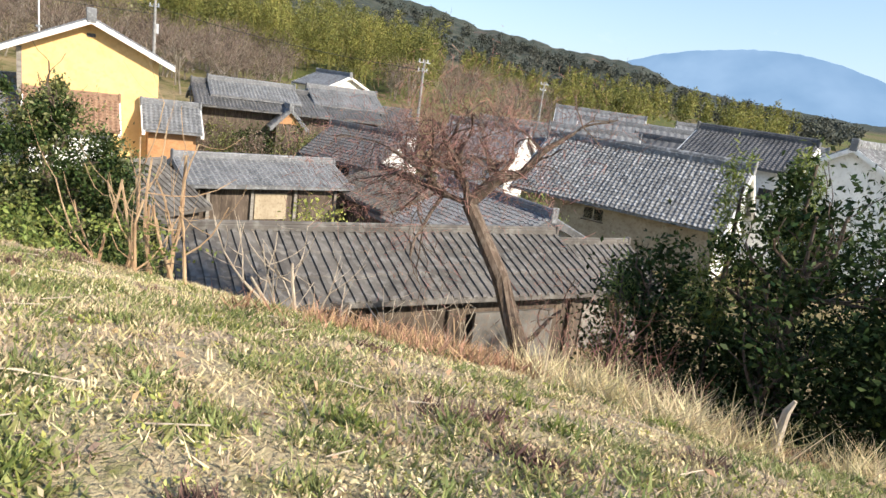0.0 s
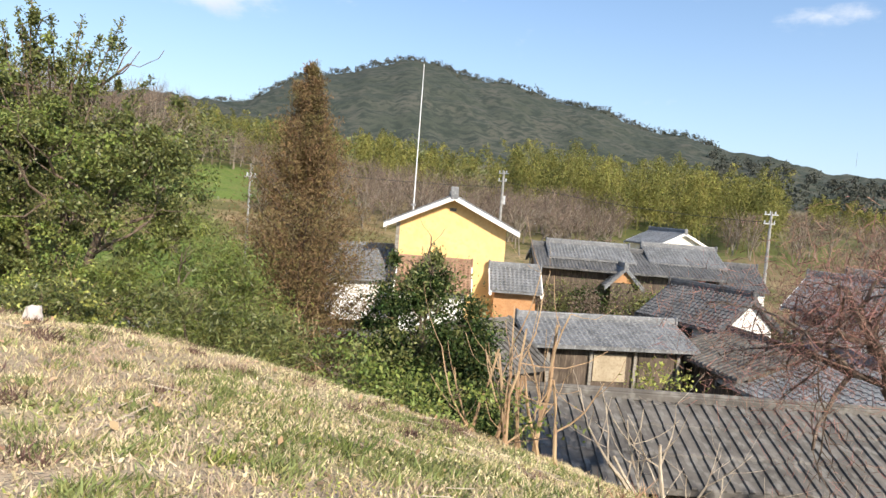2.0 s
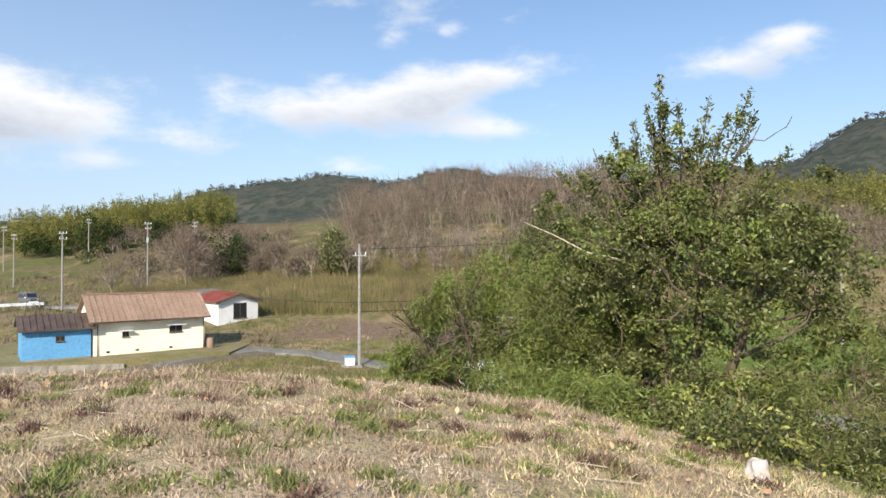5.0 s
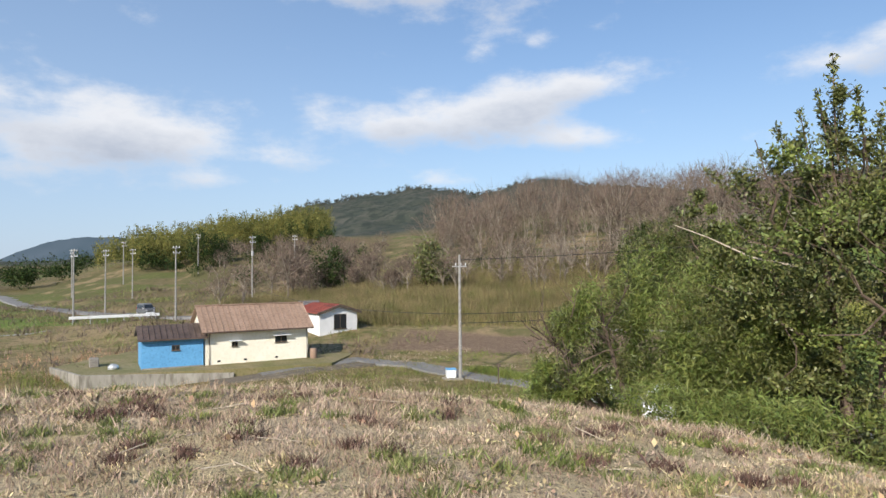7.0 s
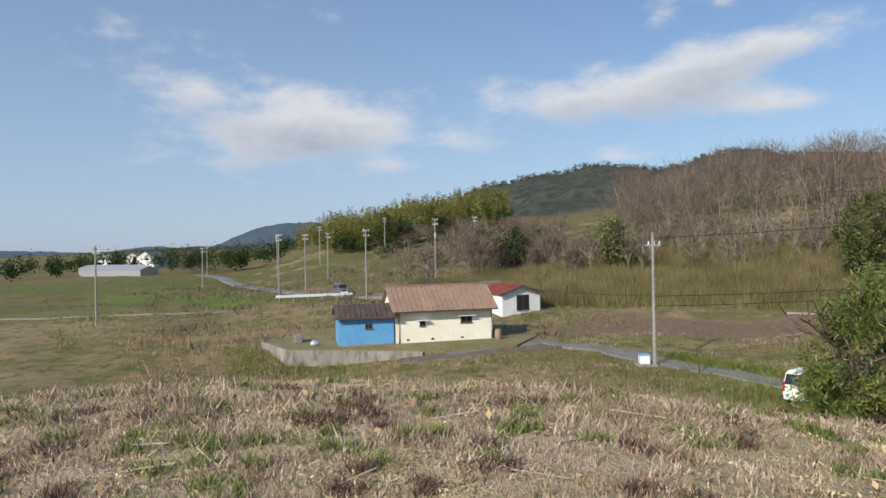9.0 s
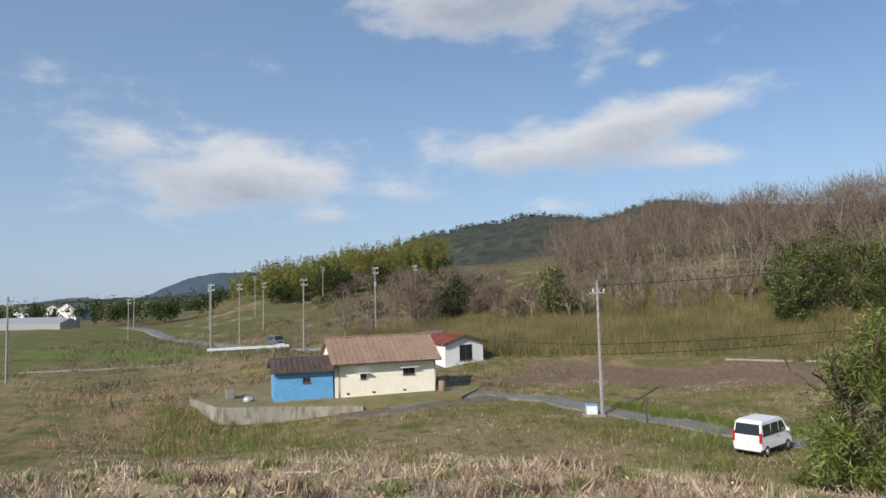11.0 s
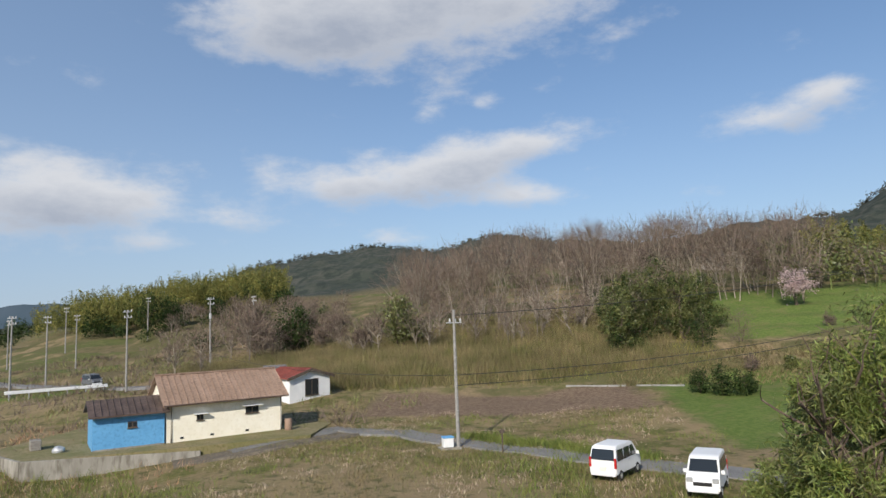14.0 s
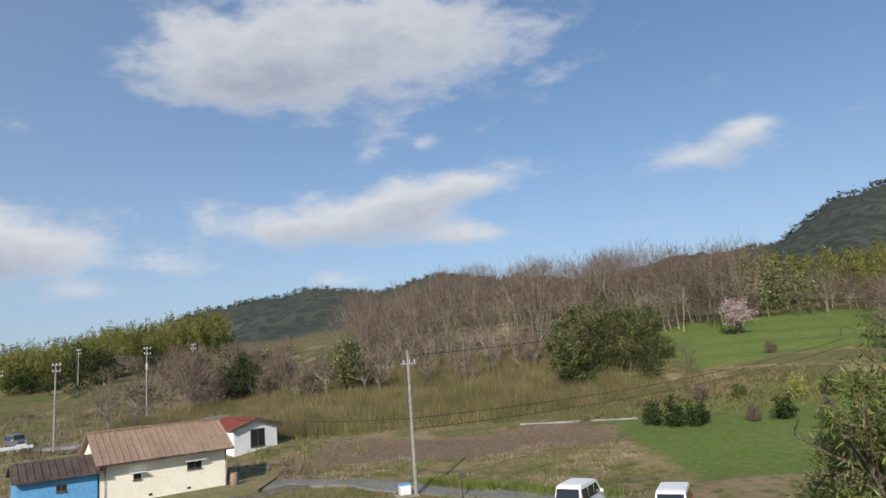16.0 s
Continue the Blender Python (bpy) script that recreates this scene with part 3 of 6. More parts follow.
far_range("backdrop", "far mountain range, haze blue put into its glowing colour", 8, -88, 3800,
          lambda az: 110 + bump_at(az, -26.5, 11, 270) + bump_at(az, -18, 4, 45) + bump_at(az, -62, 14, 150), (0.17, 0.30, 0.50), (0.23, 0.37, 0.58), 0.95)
far_range("backdrop_2", "wooded ridge beyond the plain, haze blue put into its glowing colour", 92, 150, 2400,
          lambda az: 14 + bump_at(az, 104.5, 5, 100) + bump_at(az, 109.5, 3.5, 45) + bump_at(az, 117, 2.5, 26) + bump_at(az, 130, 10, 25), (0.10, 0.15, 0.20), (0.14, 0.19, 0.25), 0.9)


# ---- houses ----
def gable_wall(L, W, he, hr, t=0.0):
    bm = bmesh.new()
    ends = []
    for x in (-L / 2, L / 2):
        ends.append([bm.verts.new((x, y, z)) for y, z in ((-W / 2, -0.6), (W / 2, -0.6), (W / 2, he), (0, hr - 0.02), (-W / 2, he))])
    a, b = ends
    bm.faces.new(a)
    bm.faces.new(b[::-1])
    for i in range(5):
        bm.faces.new((a[i], b[i], b[(i + 1) % 5], a[(i + 1) % 5]))
    return bm


def roof_slope(L, run, rise, side, hr, style, thick=0.12):
    """One slope with its courses: style 'tile' has rolls and stepped rows, 'slate' battens, 'metal' standing seams, 'plain' none."""
    pitch = {"tile": 0.27, "slate": 0.31, "metal": 0.45, "far": 0.6}[style]
    row = {"tile": 0.25, "slate": 0.9, "metal": 50, "far": 50}[style]
    per = {"tile": (0, 0.035, 0.06, 0.035), "slate": (0, 0, 0.055, 0.055), "metal": (0, 0, 0.075, 0), "far": (0, 0.05, 0.05, 0)}[style]
    frac = {"tile": (0, 0.3, 0.5, 0.7), "slate": (0, 0.52, 0.56, 0.96), "metal": (0, 0.85, 0.92, 0.99), "far": (0, 0.4, 0.6, 0.99)}[style]
    n = max(2, int(round(L / pitch)))
    xs, zs = [], []
    for i in range(n):
        for f, z in zip(frac, per):
            xs.append(-L / 2 + (i + f) * L / n)
            zs.append(z)
    xs.append(L / 2)
    zs.append(0)
    slen = math.hypot(run, rise)
    k = max(1, int(round(slen / row)))
    ss = []
    for i in range(k):
        ss += [(i / k, 0.0), ((i + 0.96) / k, 0.03 if k > 1 else 0.0)]
    ss.append((1.0, 0.0 if k > 1 else 0.0))
    nx, nz = -rise / slen * -1, run / slen
    xs, zs = np.array(xs), np.array(zs)
    rows = []
    for s, lift in ss:
        h = zs + lift
        sag = 0.05 * np.sin(xs * 0.9 + s * 2)[:] * 0.35
        y = side * (s * run + h * rise / slen)
        z = hr - s * rise + h * nz + sag
        rows.append(np.stack([xs, np.broadcast_to(y, xs.shape), z], 1))
    m = len(xs)
    V = np.concatenate(rows)
    und = np.array([[-L / 2, 0, hr - thick], [L / 2, 0, hr - thick], [L / 2, side * run, hr - rise - thick], [-L / 2, side * run, hr - rise - thick]])
    V = np.concatenate([V, und])
    F = []
    for i in range(len(ss) - 1):
        for j in range(m - 1):
            q = (i * m + j, i * m + j + 1, (i + 1) * m + j + 1, (i + 1) * m + j)
            F.append(q if side < 0 else q[::-1])
    b = len(V) - 4
    F.append((b, b + 1, b + 2, b + 3))
    last = (len(ss) - 1) * m
    F.append((b + 3, b + 2, *range(last + m - 1, last - 1, -1)))
    F.append((b, b + 3, *[i * m for i in range(len(ss) - 1, -1, -1)]))
    F.append((b + 2, b + 1, *[i * m + m - 1 for i in range(len(ss))]))
    me = bpy.data.meshes.new("roof_slope")
    me.from_pydata(V.tolist(), [], F)
    me.update()
    return me


def window(parent, x, y, z, w, h, axis="y", out=1, hood=False, mats=None):
    """A window set in a wall face of the local house: frame, panes and sill; axis is the wall's normal."""
    def b(u0, u1, z0, z1, d0, d1):
        if axis == "y":
            return a_box(x + u0, y + min(out * d0, out * d1), z + z0, x + u1, y + max(out * d0, out * d1), z + z1)
        return a_box(x + min(out * d0, out * d1), y + u0, z + z0, x + max(out * d0, out * d1), y + u1, z + z1)
    fr = part("window", b(-w / 2, w / 2, -h / 2, h / 2, -0.03, 0.02), mats or M_WOOD, parent, "small dark framed window")
    for s in (-1, 1):
        part("pane", b(s * w / 4 - w / 4 + 0.04, s * w / 4 + w / 4 - 0.04, -h / 2 + 0.05, h / 2 - 0.05, 0.02, 0.03), M_GLASS, fr)
    part("sill", b(-w / 2 - 0.05, w / 2 + 0.05, -h / 2 - 0.06, -h / 2, -0.02, 0.10), mats or M_WOOD, fr)
    if hood:
        part("hood", b(-w / 2 - 0.25, w / 2 + 0.25, h / 2 + 0.05, h / 2 + 0.11, -0.02, 0.45), M_WHITEPAINT, fr)
    return fr


def house(x, y, z, yaw, L, W, he, hr, label, wall=M_PLASTER, roof=M_TILE, style="tile", over=0.6, end=0.35, ridge=0.28, group="", name="house",
          verge=None, band=None, windows=()):
    """A gabled house: ridge along its own x, eave walls of height he, ridge at hr over z."""
    h = empty(name, pose(x, y, z, 0, 0, yaw), label, name.replace("_", " "), group)
    part("wall", gable_wall(L, W, he - 0.11, hr - 0.14), wall, h)
    rise = hr - he
    tanp = rise / (W / 2)
    run = W / 2 + over
    for side in (-1, 1):
        me = roof_slope(L + 2 * end, run, run * tanp, side, hr, style)
        me.materials.append(roof)
        ob = new("roof_slope", me)
        ob.parent = h
    if ridge:
        bm = bmesh.new()
        box(bm, -L / 2 - end, -ridge * 0.42, hr - 0.05, L / 2 + end, ridge * 0.42, hr + ridge * 0.7, 0.03)
        rg = part("ridge", bm, roof, h)
        bm = bmesh.new()
        tube(bm, [(-L / 2 - end - 0.02, 0, hr + ridge * 0.8), (L / 2 + end + 0.02, 0, hr + ridge * 0.8)], [ridge * 0.32] * 2, 8)
        part("ridge_cap", bm, roof, rg)
        for s in (-1, 1):
            bm = bmesh.new()
            box(bm, s * (L / 2 + end + 0.03) - 0.07, -ridge * 0.6, hr - 0.25, s * (L / 2 + end + 0.03) + 0.07, ridge * 0.6, hr + ridge * 1.3, 0.04)
            part("ridge_end_tile", bm, roof, rg)
    if verge:
        for s in (-1, 1):
            for side in (-1, 1):
                bm = bmesh.new()
                x0 = s * (L / 2 + end - 0.02)
                vs = []
                for dx in (-0.09, 0.09):
                    for yy, zz in ((0, hr - 0.30), (0, hr - 0.02), (side * run, hr - run * tanp - 0.02), (side * run, hr - run * tanp - 0.30)):
                        vs.append(bm.verts.new((x0 + dx, yy, zz)))
                for q in ((0, 1, 2, 3), (7, 6, 5, 4), (0, 4, 5, 1), (1, 5, 6, 2), (2, 6, 7, 3), (3, 7, 4, 0)):
                    bm.faces.new([vs[i] for i in q])
                part("bargeboard", bm, verge, h)
    if band:
        for side in (-1, 1):
            part("base_board", a_box(-L / 2 + 0.02, side * (W / 2) - 0.03, -0.3, L / 2 - 0.02, side * (W / 2) + 0.03, he * 0.92), band, h)
    for wdw in windows:
        window(h, *wdw)
    return h


def at_ends(ax, ay, bx, by):
    """Middle, length and yaw of a line on the plan."""
    return (ax + bx) / 2, (ay + by) / 2, math.hypot(bx - ax, by - ay), math.degrees(math.atan2(by - ay, bx - ax))


def village():
    # the low shed under the slope
    x, y, L, a = at_ends(-6.9, 16.9, 3.7, 22.4)
    shed = house(x, y, 0.2, a, L, 4.6, 2.5, 3.4, "low weathered shed with a battened slate roof", M_WOOD, M_SLATE, "slate", 0.6, 0.3, 0.22, name="shed")
    for i in range(6):
        part("post", a_box(-L / 2 + 0.5 + i * (L - 1) / 5 - 0.07, -2.42, -0.4, -L / 2 + 0.5 + i * (L - 1) / 5 + 0.07, -2.28, 2.3), M_WOOD, shed)
    part("tin_lean_to", a_box(1.8, -2.6, 0.2, 4.6, -2.5, 1.7), M_TIN, shed, "rusty corrugated tin sheet")
    house(5.6, 23.6, 0.1, a, 3.0, 3.6, 2.2, 3.1, "small slate-roofed lean-to shed beside the long shed", M_GREYBOARD, M_SLATE, "slate", 0.5, 0.2, 0.2, name="shed")
    # the hipped house behind it
    x, y, L, a = at_ends(0.4, 32.3, 4.4, 26.2)
    house(x, y, 0.2, a, L, 6.4, 2.0, 3.35, "small tiled house with a white plaster gable", M_PLASTER, M_TILE, "tile", 0.7, 0.3, 0.3, verge=M_TILE_D,
          windows=((L / 2, -0.2, 2.3, 0.25, 0.4, "x", 1),))
    # the long tiled house
    x, y, L, a = at_ends(7.2, 41.9, 16.3, 35.4)
    house(x, y, 0.2, a, L, 6.8, 3.2, 5.6, "long grey tiled house with white plaster gables", M_PLASTER, M_TILE_W, "tile", 0.8, 0.4, 0.4, verge=M_PLASTER,
          band=M_EARTHWALL, windows=((L / 2, 0.6, 3.4, 0.9, 0.7, "x", 1), (-1, -3.4, 2.0, 1.2, 0.7, "y", -1)))
    # low grey tiled open shed
    x, y, L, a = at_ends(-11.3, 29.8, -5.5, 33.9)
    s = house(x, y, 0.3, a, L, 3.6, 2.5, 3.1, "low open-fronted shed with a pale grey tiled roof", M_WOOD, M_TILE, "tile", 0.6, 0.3, 0.25, name="shed", verge=M_TILE)
    part("door_panel", a_box(-0.8, -1.87, 0.7, 0.7, -1.82, 1.9), M_EARTHWALL, s, "pale board panel")
    # flat dark board on the wall imitates the shade inside an open bay
    part("dark_opening", a_box(1.3, -1.86, -0.1, 3.0, -1.81, 2.05), M_WOOD, s, "dark board standing in for the shade of the open bay")
    for xx in (-2.9, -0.95, 1.1, 3.15):
        part("post", a_box(xx - 0.07, -1.94, -0.4, xx + 0.07, -1.82, 2.1), M_GREYBOARD, s)
    house(-12.2, 26.6, 0.3, a + 30, 3.2, 4.4, 1.9, 3.0, "dark weathered shed roof beside the open shed", M_WOOD, M_SLATE, "slate", 0.5, 0.2, 0.22, name="shed")
    # small dark store
    x, y, L, a = at_ends(-6.0, 39.2, -2.2, 36.6)
    house(x, y, 0.6, a, L, 4.0, 3.0, 4.3, "small dark tiled store with white gable", M_PLASTER, M_TILE_D, "tile", 0.5, 0.25, 0.28, verge=M_TILE_D,
          windows=((0.2, -2.0, 2.2, 1.2, 0.5, "y", -1),))
    house(-1.6, 33.0, 0.3, -55, 5.5, 4.4, 2.2, 3.1, "low brown weathered roof between the houses", M_WOOD, M_SLATE, "slate", 0.6, 0.2, 0.2, name="shed")
    # the house with solar panels on its roofs
    x, y, L, a = at_ends(-18.6, 53.5, -6.2, 58.8)
    h = house(x, y, 1.0, a, L, 8.0, 3.5, 4.55, "dark tiled house with stacked low roofs", M_WOOD, M_TILE_D, "tile", 0.9, 0.4, 0.35, verge=M_TILE_D)
    house(x - 2.4, y - 1.2, 1.6, a, 6.0, 5.0, 3.5, 4.3, "raised grey tiled roof over the middle of the house", M_WOOD, M_TILE, "tile", 0.5, 0.3, 0.32, name="roof_lantern", verge=M_TILE)
    po = house(x + 0.9, y - 3.6, 1.0, a + 90, 3.0, 1.9, 2.7, 3.7, "porch with a small orange wooden gable", M_WOOD, M_TILE, "tile", 0.5, 0.25, 0.28, name="porch", verge=M_TILE)
    bm = bmesh.new()
    vs = [bm.verts.new((px, py, pz)) for px in (-1.56, -1.50) for py, pz in ((-0.95, 2.5), (0.95, 2.5), (0.85, 2.75), (0, 3.5), (-0.85, 2.75))]
    bm.faces.new(vs[:5])
    bm.faces.new(vs[:4:-1])
    for i in range(5):
        bm.faces.new((vs[i], vs[(i + 1) % 5], vs[5 + (i + 1) % 5], vs[5 + i]))
    part("gable_panel", bm, M_ORANGEWOOD, po, "orange wooden gable panel")
    house(x + 4.2, y + 2.6, 1.9, a, 5.4, 5.2, 3.3, 4.3, "shining grey tiled wing", M_PLASTER, M_TILE, "tile", 0.5, 0.3, 0.3, name="wing")
    house(-4.3, 58.6, 1.2, a, 4.0, 5.0, 2.6, 4.0, "dark roofed annex with a pale lower wall", M_PLASTER, M_TILE_D, "tile", 0.4, 0.2, 0.25, name="annex")
    house(-11.6, 77, 3.0, a - 75, 6.5, 5.0, 3.2, 4.4, "upper house with a cream gable", M_CREAM, M_TILE, "far", 0.6, 0.4, 0.3, verge=M_PLASTER)
    # the yellow house
    yel = house(-21.8, 43.5, 1.1, 116, 9.0, 7.0, 6.1, 7.75, "two-storey house with a yellow plaster gable and white verges", M_YELLOW, M_TILE, "tile", 0.8, 0.7, 0.42, verge=M_PLASTER)
    part("gable_vent", a_box(-4.56, -0.22, 6.75, -4.48, 0.22, 6.95, bevel=0.01), M_TILE_D, yel, "dark gable vent")
    part("corner_post", a_box(-4.53, 3.3, -0.3, -4.35, 3.54, 5.8), M_GREYBOARD, yel)
    house(-20.3, 38.4, 1.0, 26, 4.0, 3.2, 2.5, 3.6, "lower white walled wing with a rusty brown roof", M_PLASTER, M_RUSTROOF, "tile", 0.6, 0.3, 0.3, name="wing", verge=M_PLASTER)
    house(-25.9, 38.9, 1.0, 42, 4.4, 4.2, 2.5, 4.0, "white plaster storehouse with tiled roof", M_PLASTER, M_TILE, "tile", 0.5, 0.3, 0.3, name="storehouse", verge=M_PLASTER)
    house(-15.9, 41.0, 1.0, 26, 2.6, 2.4, 2.7, 3.6, "small orange-walled porch with white verge", M_ORANGEWOOD, M_TILE, "tile", 0.6, 0.3, 0.28, name="porch", verge=M_PLASTER)
    # roofs of the lower village
    for hx, hy, yw, L, W, he, hr, lab, wl, rf in (
            (12.7, 54.4, -12, 6.5, 6, 4.2, 5.9, "grey tiled house with a white gable among close roofs", M_PLASTER, M_TILE),
            (20.2, 54.6, -36, 7.5, 6, 4.2, 5.9, "dark tiled house with pale walls", M_PLASTER, M_TILE_D),
            (19.6, 41.9, -39, 6.4, 6.4, 6.0, 7.4, "wide brown roofed two-storey house with pale walls", M_PLASTER, M_TILE_D),
            (25.4, 39.1, 41, 7.0, 6, 6.0, 7.7, "brown roofed house with a white gable", M_PLASTER, M_TILE_W),
            (18, 60, -15, 10, 7, 4.4, 6.6, "grey tiled house further down the village", M_PLASTER, M_TILE),
            (28, 58, -20, 10, 7, 4.6, 6.8, "grey tiled village house with white end wall", M_PLASTER, M_TILE),
            (8, 58, 10, 8, 6, 3.6, 5.6, "village house with a small white gable", M_PLASTER, M_TILE_D),
            (4, 52, -30, 6, 5, 3.6, 5.3, "small house with a white gable behind the bare tree", M_PLASTER, M_TILE),
            (38, 48, -25, 12, 7, 4.8, 7.0, "large dark roofed house at the village edge", M_PLASTER, M_TILE_D),
            (33, 75, -10, 11, 7, 4.8, 7.0, "distant grey roofed house", M_PLASTER, M_TILE),
            (20, 82, -12, 10, 7, 4.8, 7.0, "distant grey roofed house", M_PLASTER, M_TILE)):
        house(hx, hy, gz(hx, hy), yw, L, W, he, hr, lab, wl, rf, "far" if hy > 44.5 else "tile", 0.6, 0.35, 0.35, group="village houses", verge=M_PLASTER,
              windows=((-1.5, -W / 2, he * 0.72, 1.2, 0.6, "y", -1), (2.0, -W / 2, he * 0.72, 0.9, 0.6, "y", -1)))


village()


# ---- the field barn, hut and yard ----
def barn():
    x, y, L, a = at_ends(-64.1, -7.8, -67.0, 0.6)
    W = 5.0
    n = Vector((math.cos(radians(a + 90)), math.sin(radians(a + 90)), 0))
    cx, cy = x + n.x * W / 2, y + n.y * W / 2
    b = house(cx, cy, 0.55, a, L, W, 3.15, 4.75, "cream walled barn with a brown metal roof", M_CREAM, M_BROWNROOF, "metal", 0.7, 0.35, 0.0, name="barn",
              windows=((-2.0, -W / 2, 1.55, 0.5, 0.42, "y", -1, True), (2.0, -W / 2, 1.75, 1.05, 0.55, "y", -1, True)))
    for xx in (-2.1, 2.2):
        part("vent", a_box(xx - 0.28, -W / 2 - 0.03, 2.75, xx + 0.28, -W / 2 + 0.02, 3.05), M_WOOD, b, "dark eaves vent")
    for xx in (-3.3, -1.1, 1.6):
        part("foot_vent", a_box(xx - 0.13, -W / 2 - 0.02, 0.1, xx + 0.13, -W / 2 + 0.02, 0.25), M_GLASS, b)
    part("ridge_flashing", a_box(-L / 2 - 0.36, -0.14, 4.73, L / 2 + 0.36, 0.14, 4.83), M_BROWNROOF, b)
    part("gutter", a_box(-L / 2 - 0.3, -W / 2 - 0.80, 2.62, L / 2 + 0.3, -W / 2 - 0.70, 2.70), M_BROWNROOF_D, b)
    for xx in (-L / 2 + 0.35, L / 2 - 0.1):
        bm = bmesh.new()
        tube(bm, [(xx, -W / 2 - 0.08, -0.1), (xx, -W / 2 - 0.08, 2.5), (xx, -W / 2 - 0.7, 2.66)], [0.04] * 3, 6)
        part("downpipe", bm, M_BROWNROOF_D, b, "dark downpipe")
    # the lower blue end
    L2, W2 = 4.7, 4.4
    d = Vector((math.cos(radians(a)), math.sin(radians(a)), 0))
    mx, my = -64.1 - d.x * (L2 / 2 + 0.01) + n.x * W2 / 2, -7.8 - d.y * (L2 / 2 + 0.01) + n.y * W2 / 2
    e = house(mx, my, 0.5, a - 3, L2, W2, 2.55, 3.35, "blue sheet-metal lean-to of the barn with a dark roof", M_BLUE, M_BROWNROOF_D, "metal", 0.5, 0.3, 0.0, name="lean_to",
              windows=((0.2, -W2 / 2, 1.6, 0.62, 0.42, "y", -1),))
    part("sill_stone", a_box(-L2 / 2, -W2 / 2 - 0.06, -0.4, L2 / 2, -W2 / 2 + 0.01, 0.06), M_CONC, e, "pale concrete footing")
    # hut with the red roof
    hx, hy, hl, ha = at_ends(-82.0, 1.9, -84.6, 6.3)
    nn = Vector((math.cos(radians(ha + 90)), math.sin(radians(ha + 90)), 0))
    h = house(hx + nn.x * 2.6, hy + nn.y * 2.6, 0.9, ha + 90, 5.2, 5.1, 2.75, 3.5, "white hut with a red metal roof", M_WHITEPAINT, M_REDROOF, "metal", 0.4, 0.3, 0.0, name="hut", verge=M_WOOD)
    window(h, -2.6, -0.2, 1.5, 1.7, 1.7, "x", -1)
    # raised yard behind a concrete wall
    pts = [(-66.2, -20.2), (-60.6, -16.2), (-61.6, -5.2)]
    for (ax, ay), (bx, by), z0, z1 in ((pts[0], pts[1], 0.5, 0.5), (pts[1], pts[2], 0.5, 0.15)):
        mx, my, ll, aa = at_ends(ax, ay, bx, by)
        bm = bmesh.new()
        box(bm, -ll / 2, -0.12, -2.6, ll / 2, 0.12, 0, 0.02)
        for v in bm.verts:
            if v.co.z > -0.1:
                v.co.z += z0 + (z1 - z0) * (v.co.x / ll + 0.5)
        w = tagged(finish(bm, "retaining_wall", M_CONC), "weathered concrete retaining wall of the yard", "wall")
        w.matrix_world = pose(mx, my, 0, 0, 0, aa)
    bm = bmesh.new()
    poly = [(-66.2, -20.2), (-60.7, -16.2), (-61.7, -5.2), (-63, 2.6), (-78, 8), (-82, -14)]
    top = [bm.verts.new((px, py, 0.44 if i < 5 else 0.6)) for i, (px, py) in enumerate(poly)]
    bot = [bm.verts.new((px, py, -1.5)) for px, py in poly]
    bm.faces.new(top)
    for i in range(6):
        bm.faces.new((top[i], bot[i], bot[(i + 1) % 6], top[(i + 1) % 6]))
    tagged(finish(bm, "yard", surf("yard_turf", (0.16, 0.155, 0.06), (0.26, 0.21, 0.12), 0.5, 0.95, 0.5, (0.12, 0.12, 0.04), 5)), "rough grassy yard round the barn", "yard", kind="structure")


barn()


def ribbon(name, pts, width, lift, material, label):
    """A strip of road that follows the ground, with a thickness at its edges."""
    fine = []
    for (ax, ay), (bx, by) in zip(pts, pts[1:]):
        k = max(2, int(math.hypot(bx - ax, by - ay) / 1.5))
        fine += [(ax + (bx - ax) * i / k, ay + (by - ay) * i / k) for i in range(k)]
    fine.append(pts[-1])
    bm = bmesh.new()
    rows = []
    for i, (px, py) in enumerate(fine):
        qx, qy = fine[min(i + 2, len(fine) - 1)]
        rx, ry = fine[max(i - 2, 0)]
        d = Vector((qx - rx, qy - ry)).normalized()
        s = Vector((-d.y, d.x)) * width / 2
        zc = (gz(px, py) + gz(px + s.x, py + s.y) + gz(px - s.x, py - s.y)) / 3 + lift
        rows.append([bm.verts.new((px + s.x * k, py + s.y * k, zc + dz)) for k, dz in ((-1.15, -0.35), (-1, 0), (0, 0.03), (1, 0), (1.15, -0.35))])
    for a, b in zip(rows, rows[1:]):
        for k in range(4):
            bm.faces.new((a[k], b[k], b[k + 1], a[k + 1]))
    return tagged(finish(bm, name, material), label, "road", kind="structure")


ribbon("road", [(-62, -3.5), (-66.0, 5.0), (-62.0, 9.6), (-54.2, 14.6), (-46.0, 19.6), (-39, 24.5), (-30, 31), (-20, 37)], 2.6, 0.07, M_ASPH, "narrow grey asphalt lane past the fields")
ribbon("path_2", [(-60.9, -7.0), (-61.8, -1.5), (-63.4, 2.6), (-64.8, 5.6)], 3.6, 0.05, surf("dark_packed_earth", (0.10, 0.085, 0.065), (0.16, 0.135, 0.105), 0.8, 0.95, 0.4, (0.22, 0.19, 0.14), 7), "dark packed earth forecourt between the barn and the lane")
ribbon("road_2", [(-200, -84), (-178, -68), (-160, -57), (-138, -43), (-121, -31), (-111, -20), (-103, -7), (-98, 4)], 3.6, 0.08, M_ASPH, "pale farm road beyond the barn")


ribbon("path", [(-88, -118), (-92, -80), (-97, -46), (-103, -33)], 1.6, 0.06, M_CONC, "pale farm track between the fields")


